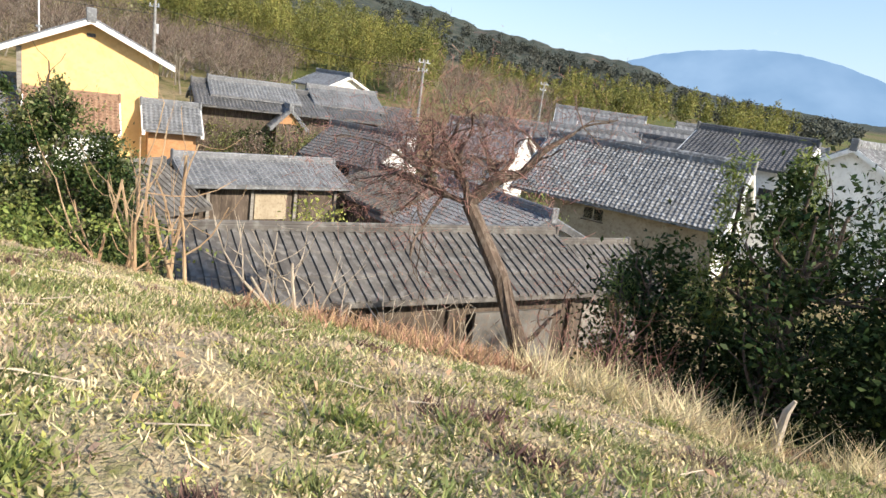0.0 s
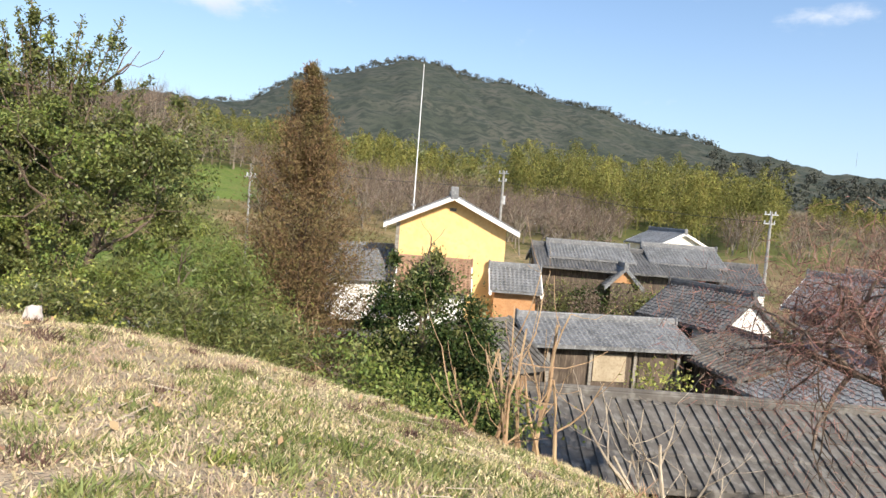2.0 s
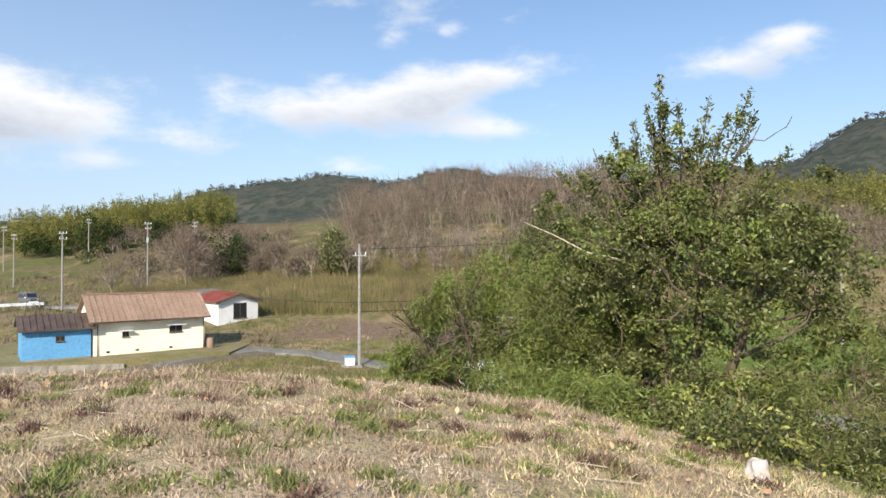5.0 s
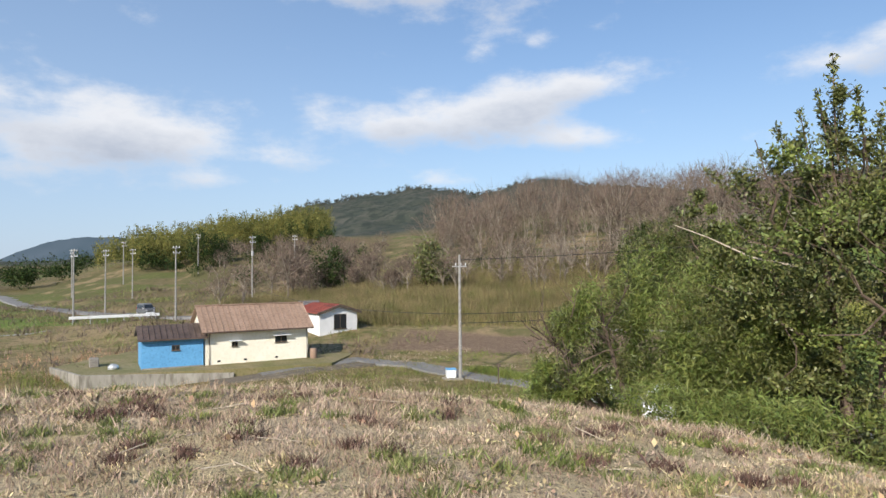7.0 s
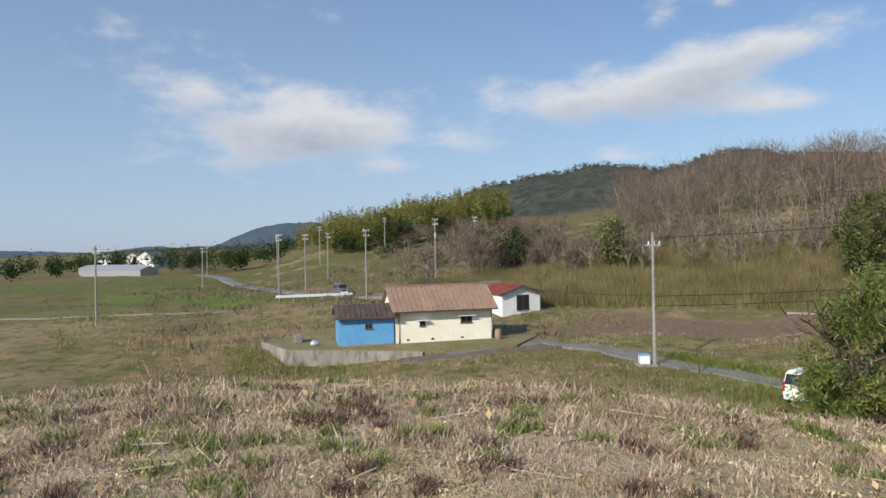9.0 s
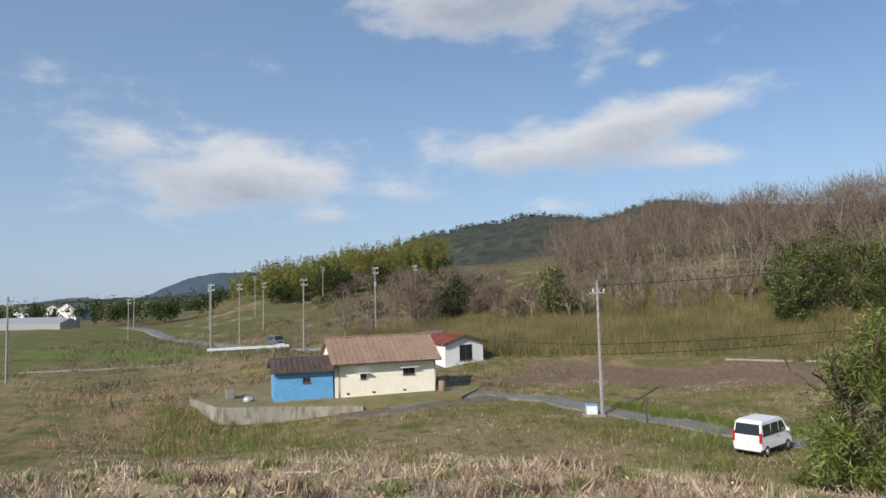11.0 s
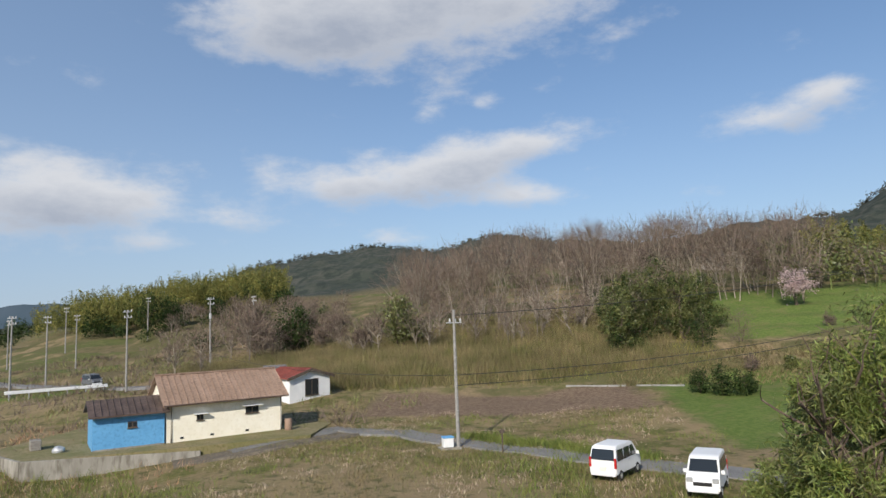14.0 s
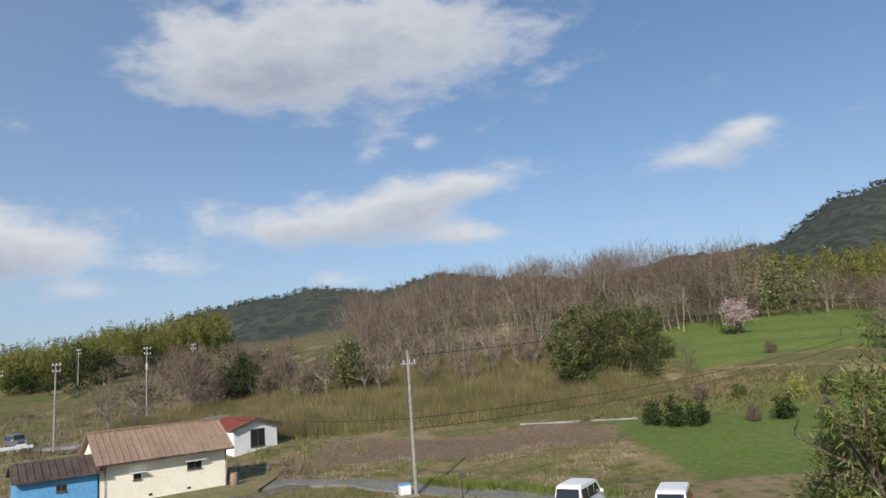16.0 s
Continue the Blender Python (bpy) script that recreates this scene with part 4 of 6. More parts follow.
# ---- poles and wires ----
def pole(x, y, h, r=0.16, arms=1, kit=False, z=None, turn=0, label="slim grey concrete utility pole with crossarm"):
    z = gz(x, y) if z is None else z
    p = empty("utility_pole", pose(x, y, z, 0, 0, turn + rng.uniform(-20, 20)), label, "utility pole", "utility poles")
    bm = bmesh.new()
    tube(bm, [(0, 0, -0.4), (0, 0, h)], [r, r * 0.62], 10)
    part("shaft", bm, M_POLE, p)
    for i in range(arms):
        zz = h - (0.9 if arms == 1 else 0.25) - i * 0.75
        arm = part("crossarm", a_box(-0.05, -0.55 + 0.2 * i, zz - 0.04, 0.05, 0.55, zz + 0.04), M_STEEL, p)
        for yy in (-0.3, 0.1, 0.48):
            bm = bmesh.new()
            tube(bm, [(0, yy, zz + 0.03), (0, yy, zz + 0.12), (0, yy, zz + 0.28)], [0.05, 0.07, 0.035], 8)
            part("insulator", bm, M_STEEL, arm)
    if kit:
        bm = bmesh.new()
        tube(bm, [(0.28, 0, h - 3.2), (0.28, 0, h - 2.4)], [0.2, 0.2], 12)
        part("transformer", bm, M_STEEL, p, "grey drum transformer")
    for k in range(5):
        part("step_bolt", a_box(r * 0.7, -0.015, 2.5 + k * 0.9, r * 0.7 + 0.16, 0.015, 2.53 + k * 0.9), M_STEEL, p)
    return p


def wire(a, b, sag, r=0.026):
    bm = bmesh.new()
    pts, n = [], 16
    for i in range(n + 1):
        t = i / n
        pts.append((a[0] + (b[0] - a[0]) * t, a[1] + (b[1] - a[1]) * t, a[2] + (b[2] - a[2]) * t - sag * 4 * t * (1 - t)))
    tube(bm, pts, [r] * (n + 1), 5)
    return tagged(finish(bm, "overhead_wire", M_CABLE), "thin black overhead wire sagging between poles", "wire", "overhead wires")


pole(-54.9, 11.9, 9.4, 0.14, 1, z=0.0)
for px, py, ph, kit in ((-106.3, -17.8, 10.6, False), (-118.0, -8.2, 11.0, True), (-107.7, -31.6, 10.4, False), (-125, -32.2, 10.4, False), (-84, -46.5, 9.6, False),
                        (-165, -50, 10, False), (-150, -34, 10, False), (-175, -42, 10, False), (-180, -26, 10, False), (-150, -62, 9, False), (-190, -78, 9, False), (-148, -2, 9, False)):
    pole(px, py, ph, 0.14, 2, kit)
pole(-25.0, 61.2, 10.5, 0.17, 2, True, z=1.5, turn=80)
pole(-19.25, 54.06, 4.6, 0.09, 1, z=1.2, label="short grey post beside the houses")
pole(-33.7, 36.1, 6.4, 0.09, 1, z=3.6, label="slim grey post behind the thicket")
pole(-1.6, 62, 8.6, 0.16, 2, z=1.2, turn=90)
pole(14, 90, 9.5, 0.16, 2, turn=90)
for zz in (4.9, 4.2):
    wire((-54.9, 11.9, zz), (-62.5, 62.0, zz + 3.0), 0.9)
wire((-54.9, 11.9, 9.0), (-70, 75.0, 14.5), 0.9)
wire((-54.9, 11.9, 4.9), (-118.0, -8.2, 5.6), 1.0)
wire((-25.0, 61.2, 11.0), (-1.6, 62, 8.9), 0.5)
wire((-25.0, 61.2, 10.4), (-70, 55, 12.9), 0.9)


def antenna():
    p = empty("antenna_mast", pose(-25.05, 43.74, 6.0), "very tall thin white radio antenna with guy stays", "antenna")
    bm = bmesh.new()
    tube(bm, [(0, 0, -1.0), (0, 0, 6.2), (0, 0, 12.2)], [0.05, 0.04, 0.02], 8)
    part("mast", bm, M_WHITEPAINT, p)
    part("bracket", a_box(-0.12, -0.12, 2.0, 0.12, 0.12, 2.12), M_STEEL, p)


antenna()


# ---- parked vans ----
def van(x, y, yaw, label, paint=M_WHITEPAINT):
    z = gz(x, y) + 0.06
    c = empty("kei_van", pose(x, y, z, 0, 0, yaw), label, "van", "parked vans")
    prof = [(-1.68, 0.35), (-1.70, 0.8), (-1.66, 1.25), (-1.52, 1.66), (-1.30, 1.76), (0.55, 1.76), (0.85, 1.68), (1.25, 1.08), (1.62, 0.95), (1.70, 0.7), (1.68, 0.33)]
    bm = bmesh.new()
    sides = []
    for s in (-1, 1):
        sides.append([bm.verts.new((px, s * (0.73 - 0.11 * max(0, pz - 0.95)), pz)) for px, pz in prof])
    a, b = sides
    bm.faces.new(a)
    bm.faces.new(b[::-1])
    for i in range(len(prof)):
        j = (i + 1) % len(prof)
        bm.faces.new((a[i], b[i], b[j], a[j]))
    bmesh.ops.bevel(bm, geom=bm.edges[:], offset=0.045, segments=2, affect="EDGES")
    body = finish(bm, "body", paint, c, smooth=False)
    for s in (-1, 1):
        for x0, x1 in ((-1.45, -0.62), (-0.56, 0.22), (0.28, 0.98)):
            bm = bmesh.new()
            top1 = x1 if x1 < 0.9 else 0.72
            vs = [bm.verts.new((px, s * (0.73 - 0.11 * max(0, pz - 0.95) + o), pz)) for o in (0.012, -0.02) for px, pz in ((x0, 1.02), (x1 + (0.14 if x1 > 0.9 else 0), 1.02), (top1, 1.56), (x0 + 0.04, 1.56))]
            for q in ((0, 1, 2, 3), (7, 6, 5, 4), (0, 4, 5, 1), (1, 5, 6, 2), (2, 6, 7, 3), (3, 7, 4, 0)):
                bm.faces.new([vs[i] for i in q])
            part("side_window", bm, M_GLASS, c, "dark tinted side glass")
        part("mirror", a_box(0.98, min(s * 0.74, s * 0.92), 1.0, 1.06, max(s * 0.74, s * 0.92), 1.18, bevel=0.02), M_WHITEPAINT, c)
        part("door_handle", a_box(-0.02, min(s * 0.73, s * 0.76), 0.88, 0.14, max(s * 0.73, s * 0.76), 0.91), M_STEEL, c)
        part("headlight", a_box(1.56, min(s * 0.42, s * 0.7), 0.72, 1.715, max(s * 0.42, s * 0.7), 0.92, bevel=0.02), M_STEEL, c, "clear headlight")
        part("tail_lamp", a_box(-1.72, min(s * 0.62, s * 0.735), 0.7, -1.62, max(s * 0.62, s * 0.735), 1.2, bevel=0.01), M_LAMPRED, c, "red tail lamp")
        for wx in (-1.12, 1.17):
            bm = bmesh.new()
            tube(bm, [(wx, s * 0.60, 0.27), (wx, s * 0.64, 0.27), (wx, s * 0.72, 0.27), (wx, s * 0.75, 0.27)], [0.25, 0.28, 0.28, 0.25], 18)
            w = part("wheel", bm, M_RUBBER, c, "black tyre")
            bm = bmesh.new()
            tube(bm, [(wx, s * 0.70, 0.27), (wx, s * 0.762, 0.27)], [0.17, 0.15], 14)
            part("rim", bm, M_STEEL, w)
    for nm, pts in (("windscreen", ((0.90, 1.62), (1.23, 1.12))), ("rear_window", ((-1.565, 1.60), (-1.685, 1.08)))):
        bm = bmesh.new()
        (xa, za), (xb, zb) = pts
        d = 0.02 if xa > 0 else -0.02
        vs = [bm.verts.new((px + o, sy * (w), pz)) for o in (d, -d * 2) for px, pz, sy, w in ((xa, za, -1, 0.58), (xa, za, 1, 0.58), (xb, zb, 1, 0.64), (xb, zb, -1, 0.64))]
        for q in ((0, 1, 2, 3), (7, 6, 5, 4), (0, 4, 5, 1), (1, 5, 6, 2), (2, 6, 7, 3), (3, 7, 4, 0)):
            bm.faces.new([vs[i] for i in q])
        part(nm, bm, M_GLASS, c, "dark glass")
    part("front_bumper", a_box(1.60, -0.66, 0.28, 1.74, 0.66, 0.55, bevel=0.04), M_WHITEPAINT, c)
    part("grille", a_box(1.66, -0.4, 0.58, 1.725, 0.4, 0.74, bevel=0.01), M_RUBBER, c)
    part("rear_bumper", a_box(-1.75, -0.68, 0.28, -1.60, 0.68, 0.52, bevel=0.04), M_WHITEPAINT, c)
    part("number_plate", a_box(-1.765, -0.17, 0.56, -1.70, 0.17, 0.73), M_CREAM, c)
    return c


van(-43.0, 17.1, 128, "white boxy small van parked on the grass beside the lane")
van(-38.2, 19.2, -44, "white small van parked facing the mound beside a bush")
van(-114, -23.5, 35, "small grey car on the far farm road", M_CARGREY)


# ---- small field things ----
def field_things():
    bx = empty("meter_box", pose(-55.1, 11.2, gz(-55.1, 11.2)), "white box with a blue lid beside the pole", "box")
    part("base", a_box(-0.45, -0.6, -0.2, 0.45, 0.9, 0.14, bevel=0.03), M_CONC, bx)
    part("case", a_box(-0.3, -0.35, 0.14, 0.3, 0.35, 0.75, bevel=0.03), M_WHITEPAINT, bx)
    part("lid", a_box(-0.33, -0.38, 0.75, 0.33, 0.38, 0.84, bevel=0.02), M_BLUE, bx, "pale blue lid")
    st = empty("marker_stake", pose(-52.2, 14.1, gz(-52.2, 14.1)), "dark stake with a short cross board beside the lane", "stake")
    part("stake", a_box(-0.04, -0.04, -0.3, 0.04, 0.04, 1.55), M_WOOD, st)
    part("cross_board", a_box(-0.03, -0.16, 1.28, 0.05, 0.16, 1.5), M_WOOD, st)
    # white barrier on the far road
    x, y, L, a = at_ends(-104, -31.0, -109, -20.5)
    rl = empty("guard_rail", pose(x, y, gz(x, y), 0, 0, a), "white painted roadside guard rail", "guard rail")
    for i in range(4):
        x0, x1 = -L / 2 + i * L / 4, -L / 2 + (i + 1) * L / 4
        part("beam", a_box(x0, -0.04, 0.55, x1 - 0.005, 0.04, 0.95, bevel=0.02), M_WHITEPAINT, rl)
    for i in range(6):
        part("post", a_box(-L / 2 + 0.5 + i * (L - 1) / 5 - 0.06, 0.04, -0.3, -L / 2 + 0.5 + i * (L - 1) / 5 + 0.06, 0.14, 0.9), M_STEEL, rl)
    # pale concrete kerb strips along the field edge
    for ax, ay, bxx, by in ((-77.2, 30.8, -73.0, 35.6), (-72.3, 36.4, -69.0, 39.8)):
        x, y, L, a = at_ends(ax, ay, bxx, by)
        w = tagged(finish(a_box(-L / 2, -0.12, -0.6, L / 2, 0.12, 0.16, bevel=0.02), "low_wall", M_POLE), "low whitewashed concrete strip at the field edge", "low wall", "field edge walls")
        w.matrix_world = pose(x, y, (gz(ax, ay) + gz(bxx, by)) / 2, 0, -math.degrees(math.atan2(gz(bxx, by) - gz(ax, ay), L)), a)
    # boundary stone and small pale rocks on the mound
    for sx, sy, sw, sh in ((-9.0, 5.6, 0.10, 0.16), (-2.8, 2.65, 0.06, 0.04)):
        bm = bmesh.new()
        bmesh.ops.create_icosphere(bm, subdivisions=3, radius=1)
        for v in bm.verts:
            k = 1 + 0.22 * noise.noise(v.co * 1.6 + Vector((sx, 0, 0)))
            v.co = Vector((max(-0.8, min(0.8, v.co.x)) * sw * k, max(-0.8, min(0.8, v.co.y)) * sw * k, max(-0.7, min(0.75, v.co.z)) * sh * k))
        s = tagged(finish(bm, "stone", M_STONE), "pale rough boundary stone half sunk in dry grass", "stone", "stones on the mound")
        s.location = (sx, sy, gz(sx, sy) + sh * 0.35)
    # barrel and clutter by the barn
    bm = bmesh.new()
    tube(bm, [(0, 0, 0), (0, 0, 0.3), (0, 0, 0.6), (0, 0, 0.9)], [0.28, 0.31, 0.31, 0.28], 14)
    d = tagged(finish(bm, "barrel", M_BROWNROOF), "brown barrel at the corner of the barn", "barrel")
    d.location = (-66.5, 1.1, 0.45)
    tagged(finish(a_box(-0.5, -0.35, 0, 0.5, 0.35, 0.75, bevel=0.05), "crate", M_GREYBOARD), "weathered board crate in the yard", "crate").matrix_world = pose(-65.8, -16.8, 0.44, 0, 0, 20)
    bm = bmesh.new()
    bmesh.ops.create_icosphere(bm, subdivisions=2, radius=0.42)
    for v in bm.verts:
        v.co *= 1 + 0.2 * noise.noise(v.co * 3)
        v.co.z *= 0.7
    tagged(finish(bm, "plastic_bag", M_STEEL), "crumpled pale plastic bag on the yard grass", "bag").location = (-63.8, -14.8, 0.62)
    # small shed in the distance
    house(-96, 0.8, gz(-96, 0.8), 80, 2.6, 2.2, 1.7, 2.2, "tiny grey field shed behind the barn", M_GREYBOARD, M_TIN, "far", 0.2, 0.1, 0, name="field_shed")
    for k in range(9):
        hx, hy = -300 - 35 * (k % 4) + k * 3, -150 - 26 * k
        house(hx, hy, gz(hx, hy), 20 * k, 14, 8, 5, 7.5, "far pale house beyond the fields", M_PLASTER, M_TILE, "far", 0.5, 0.3, 0, group="far houses")
    for k in range(3):
        hx, hy = -215 - 12 * k, -118 - 8 * k
        house(hx, hy, gz(hx, hy), 60, 34, 6, 1.8, 3.0, "long pale plastic greenhouse in the fields", M_STEEL, M_STEEL, "far", 0.1, 0.1, 0, name="greenhouse", group="greenhouses")
    for k in range(2):
        hx, hy = -150 + 9 * k, 62 + 5 * k
        house(-138 - 9 * k, 108 - 4 * k, gz(-138 - 9 * k, 108 - 4 * k), 50, 6, 4, 2.2, 3.4, "small grey shed on the hillside field", M_GREYBOARD, M_TIN, "far", 0.4, 0.2, 0, name="field_shed")


field_things()


# ---- plants: builders ----
def cloud_points(n, blobs, clusters=60, spread=0.22, shell=0.55):
    """Points gathered in clumps through a set of ellipsoids (x, y, z, rx, ry, rz)."""
    b = np.array(blobs, float)
    vol = b[:, 3] * b[:, 4] * b[:, 5]
    pick = rng.choice(len(b), clusters, p=vol ** 0.66 / (vol ** 0.66).sum())
    d = unit(rng.normal(size=(clusters, 3)))
    rr = rng.uniform(shell, 1.05, clusters)[:, None]
    c = b[pick, :3] + d * rr * b[pick, 3:]
    k = rng.integers(0, clusters, n)
    s = b[pick][k, 3:] * spread
    return c[k] + rng.normal(size=(n, 3)) * s * rng.uniform(0.4, 1.3, clusters)[k][:, None]


def grow(bm, p, d, length, r, depth, wander=0.25, fork=3, tips=None, up=0.15):
    """A branch with forks; gathers its tips."""
    pts, rad = [Vector(p)], [r]
    d = Vector(d).normalized()
    n = 4
    for i in range(n):
        d = (d + Vector(rng.normal(size=3)) * wander + Vector((0, 0, up))).normalized()
        pts.append(pts[-1] + d * length / n)
        rad.append(r * (1 - 0.45 * (i + 1) / n))
    tube(bm, pts, rad, 6 if r > 0.03 else 4)
    if tips is not None:
        tips += [(q, d) for q in pts[2:]]
    if depth:
        for _ in range(fork):
            i = int(rng.integers(1, n + 1))
            side = Vector(rng.normal(size=3)).normalized()
            grow(bm, pts[i], d * 0.7 + side * 0.8, length * rng.uniform(0.5, 0.8), rad[i] * 0.6, depth - 1, wander, fork, tips, up)


def leafy(name, x, y, blobs, mat, n, size, label, category="tree", trunk=None, clusters=90, spread=0.2, slim=0.5, group="", bark=M_BARK, shell=0.5, up=0.3, droop=None, mat2=None):
    """A leafy tree or bush: stems from the ground, and a ragged crown of single leaves."""
    z = gz(x, y)
    t = empty(name, pose(x, y, z), label, category, group)
    if category == "weeds":
        blobs = [(a, b, gz(a, b) + r3 * 0.45, r1, r2, r3) for a, b, c, r1, r2, r3 in blobs]
    loc = [(a - x, b - y, c - z, r1, r2, r3) for a, b, c, r1, r2, r3 in blobs]
    bm = bmesh.new()
    top = max(0.3, max(c + r3 * 0.6 for _, _, c, _, _, r3 in loc))
    for k in range(trunk or 3):
        b = loc[k % len(loc)]
        e = Vector((b[0] + rng.normal() * b[3] * 0.3, b[1] + rng.normal() * b[4] * 0.3, b[2] + b[5] * 0.5))
        o = Vector((rng.normal() * 0.15, rng.normal() * 0.15, -0.2))
        mid = o.lerp(e, 0.5) + Vector(rng.normal(size=3)) * 0.2
        r0 = 0.025 * top ** 0.9
        tube(bm, [o, mid, e], [r0, r0 * 0.65, r0 * 0.2], 7)
        for _ in range(5 if (trunk or 3) > 1 else 0):
            q = mid.lerp(e, rng.uniform(0, 0.9))
            grow(bm, q, (rng.normal(), rng.normal(), 0.5), top * 0.25, r0 * 0.3, 1, 0.3, 3)
    part("trunk", bm, bark, t)
    p = cloud_points(n, loc, clusters, spread, shell)
    p = p[p[:, 2] > 0.0]
    quads("crown", leaf_quads(p, size, up, slim, droop), mat, t)
    if mat2:
        p = cloud_points(n // 4, loc, clusters // 2, spread, 0.8)
        quads("young_leaves", leaf_quads(p[p[:, 2] > 0], size, up, slim, droop), mat2, t)
    return t


def bare_wood(name, spots, h, mat, label, twigs=260, spread=0.36, w=0.05, trunk=0.14, lean=0.12, category="woods"):
    """Leafless trees, each with a forked trunk and a fan of fine twigs, as one stand."""
    V, W = [], []
    for x, y in spots:
        z = gz(x, y)
        hh = h * rng.uniform(0.5, 1.3)
        ax = np.array([rng.normal() * lean, rng.normal() * lean, 1.0]) * hh
        base = np.array([x, y, z - 0.2])
        limbs = [(base, base + ax * 0.6, trunk)]
        heart = base + ax * 0.62
        girth = np.array([spread * rng.uniform(0.8, 1.2), spread * rng.uniform(0.8, 1.2), 0.38]) * hh
        for _ in range(9):
            s = base + ax * rng.uniform(0.2, 0.5)
            e = heart + unit(rng.normal(size=3) + np.array([0, 0, 0.5])) * girth * rng.uniform(0.6, 0.95)
            limbs.append((s, e, trunk * 0.5))
        for a, b, r in limbs:
            for k in ((r, 0, 0), (0, r, 0)):
                k = np.array(k)
                W.append([a - k, a + k, b + k * 0.3, b - k * 0.3])
        # fine twigs fan out from the heart of a rounded crown
        out = unit(rng.normal(size=(twigs, 3)) + np.array([0, 0, 0.35]))
        s = heart + out * girth * (rng.uniform(0.15, 1.0, twigs) ** 0.6)[:, None]
        e = s + unit(out + rng.normal(size=(twigs, 3)) * 0.55 + np.array([0, 0, 0.5])) * (hh * rng.uniform(0.06, 0.17, twigs))[:, None]
        q = unit(rng.normal(size=(twigs, 3))) * w
        V.extend(np.stack([s - q, s + q, e + q * 0.2, e - q * 0.2], 1))
    wood = tagged(quads(name, np.array(V), mat), label, category, kind="stuff")
    tagged(quads("stems", np.array(W), M_GREYSTEM, wood), "pale grey trunks and limbs", kind="stuff")
    return wood


def plumes(name, spots, h, mat, label, leaves=150, size=0.45, width=0.16, category="woods", lo=0.25):
    """Tall arching culms with drooping sprays of leaves, as one stand."""
    V, C = [], []
    for x, y in spots:
        z = gz(x, y)
        hh = h * rng.uniform(0.7, 1.2) * (0.95 + 0.24 * float(wob(x, y, 0.09, 6.0)))
        bend = np.array([rng.normal() * 0.13, rng.normal() * 0.13, 0]) * hh
        t = rng.uniform(lo, 1.0, leaves)
        p = np.stack([np.full(leaves, x), np.full(leaves, y), z + hh * t], 1) + bend * (t ** 2)[:, None]
        wv = hh * width * (1.15 - t) * 1.2 + 0.15
        p[:, :2] += rng.normal(size=(leaves, 2)) * wv[:, None] * 0.6
        V.append(leaf_quads(p, size * 1.1, 0.3, 0.34, (0, 0, -0.35)))
        a, b = np.array([x, y, z]), np.array([x, y, z + hh * 0.9]) + bend * 0.8
        k = np.array([0.06, 0.03, 0])
        C.append([a - k, a + k, b + k * 0.4, b - k * 0.4])
    V.append(np.array(C))
    return tagged(quads(name, np.concatenate(V), mat), label, category, kind="stuff")


def polar(az0, az1, r0, r1, n, jit=None):
    """Places between two bearings and two distances from the middle of the walk."""
    az = np.radians(rng.uniform(az0, az1, n))
    r = np.sqrt(rng.uniform(r0 * r0, r1 * r1, n))
    return list(zip(CX - r * np.sin(az), CY + r * np.cos(az)))


# ---- trees on the mound's flank ----
leafy("evergreen_oak", -14.9, 9.7, [(-14.9, 9.7, 8.2, 2.5, 2.4, 1.2), (-16.3, 9.0, 8.2, 1.5, 1.4, 1.3), (-13.4, 10.4, 7.9, 1.5, 1.5, 1.2), (-15.1, 9.6, 9.7, 1.2, 1.2, 1.0), (-15.15, 9.4, 10.5, 0.5, 0.5, 0.95), (-14.2, 10.4, 10.3, 0.42, 0.42, 0.9), (-15.75, 8.9, 10.2, 0.42, 0.42, 0.75), (-16.6, 8.5, 9.0, 1.0, 1.0, 0.9), (-13.5, 10.7, 9.0, 1.1, 1.1, 0.9), (-14.6, 9.4, 5.9, 2.4, 2.1, 1.15), (-15.8, 8.6, 6.6, 1.3, 1.2, 0.8)],
      M_LEAF, 70000, 0.078, "large dark evergreen broadleaf tree with ragged upright shoots", trunk=4, clusters=260, spread=0.10, mat2=M_LEAF_L)


def top_shoots():
    """Upright leading shoots that stand out of the crown."""
    t = empty("leading_shoots", pose(-15, 9.6, 9.2), "slender leafy shoots standing up from the evergreen crown", "branch")
    P = []
    for tip in ((-15.07, 9.22, 11.85), (-14.6, 9.97, 11.35), (-15.6, 9.0, 11.0), (-14.2, 10.6, 11.45), (-15.9, 8.75, 10.8), (-14.9, 9.5, 11.3), (-15.3, 9.1, 11.3), (-14.3, 10.2, 11.0), (-17.3, 8.2, 10.2), (-16.7, 8.4, 10.1), (-15.4, 9.3, 10.9), (-14.75, 9.8, 10.8), (-14.0, 10.5, 11.0), (-15.75, 8.9, 10.5), (-14.5, 10.1, 10.6), (-15.2, 9.4, 11.0), (-13.6, 10.9, 10.3), (-16.2, 8.6, 10.4)):
        e = Vector(tip) - Vector((-15, 9.6, 9.2))
        b = Vector((e.x * 0.35, e.y * 0.35, -0.6))
        m = b.lerp(e, 0.5) + Vector(rng.normal(size=3)) * 0.1
        bm = tube(bmesh.new(), [b, m, e], [0.03, 0.02, 0.006], 5)
        part("shoot_stem", bm, M_BARK, t)
        k = rng.uniform(0.1, 1, 420)[:, None]
        q = np.array(b) * (1 - k) ** 2 + 2 * k * (1 - k) * np.array(m) + k * k * np.array(e)
        P.append(q + rng.normal(size=(420, 3)) * 0.18 * (1.15 - k))
    quads("shoot_foliage", leaf_quads(np.concatenate(P), 0.085, 0.2, 0.42, (0, 0, 0.35)), M_LEAF, t)


top_shoots()


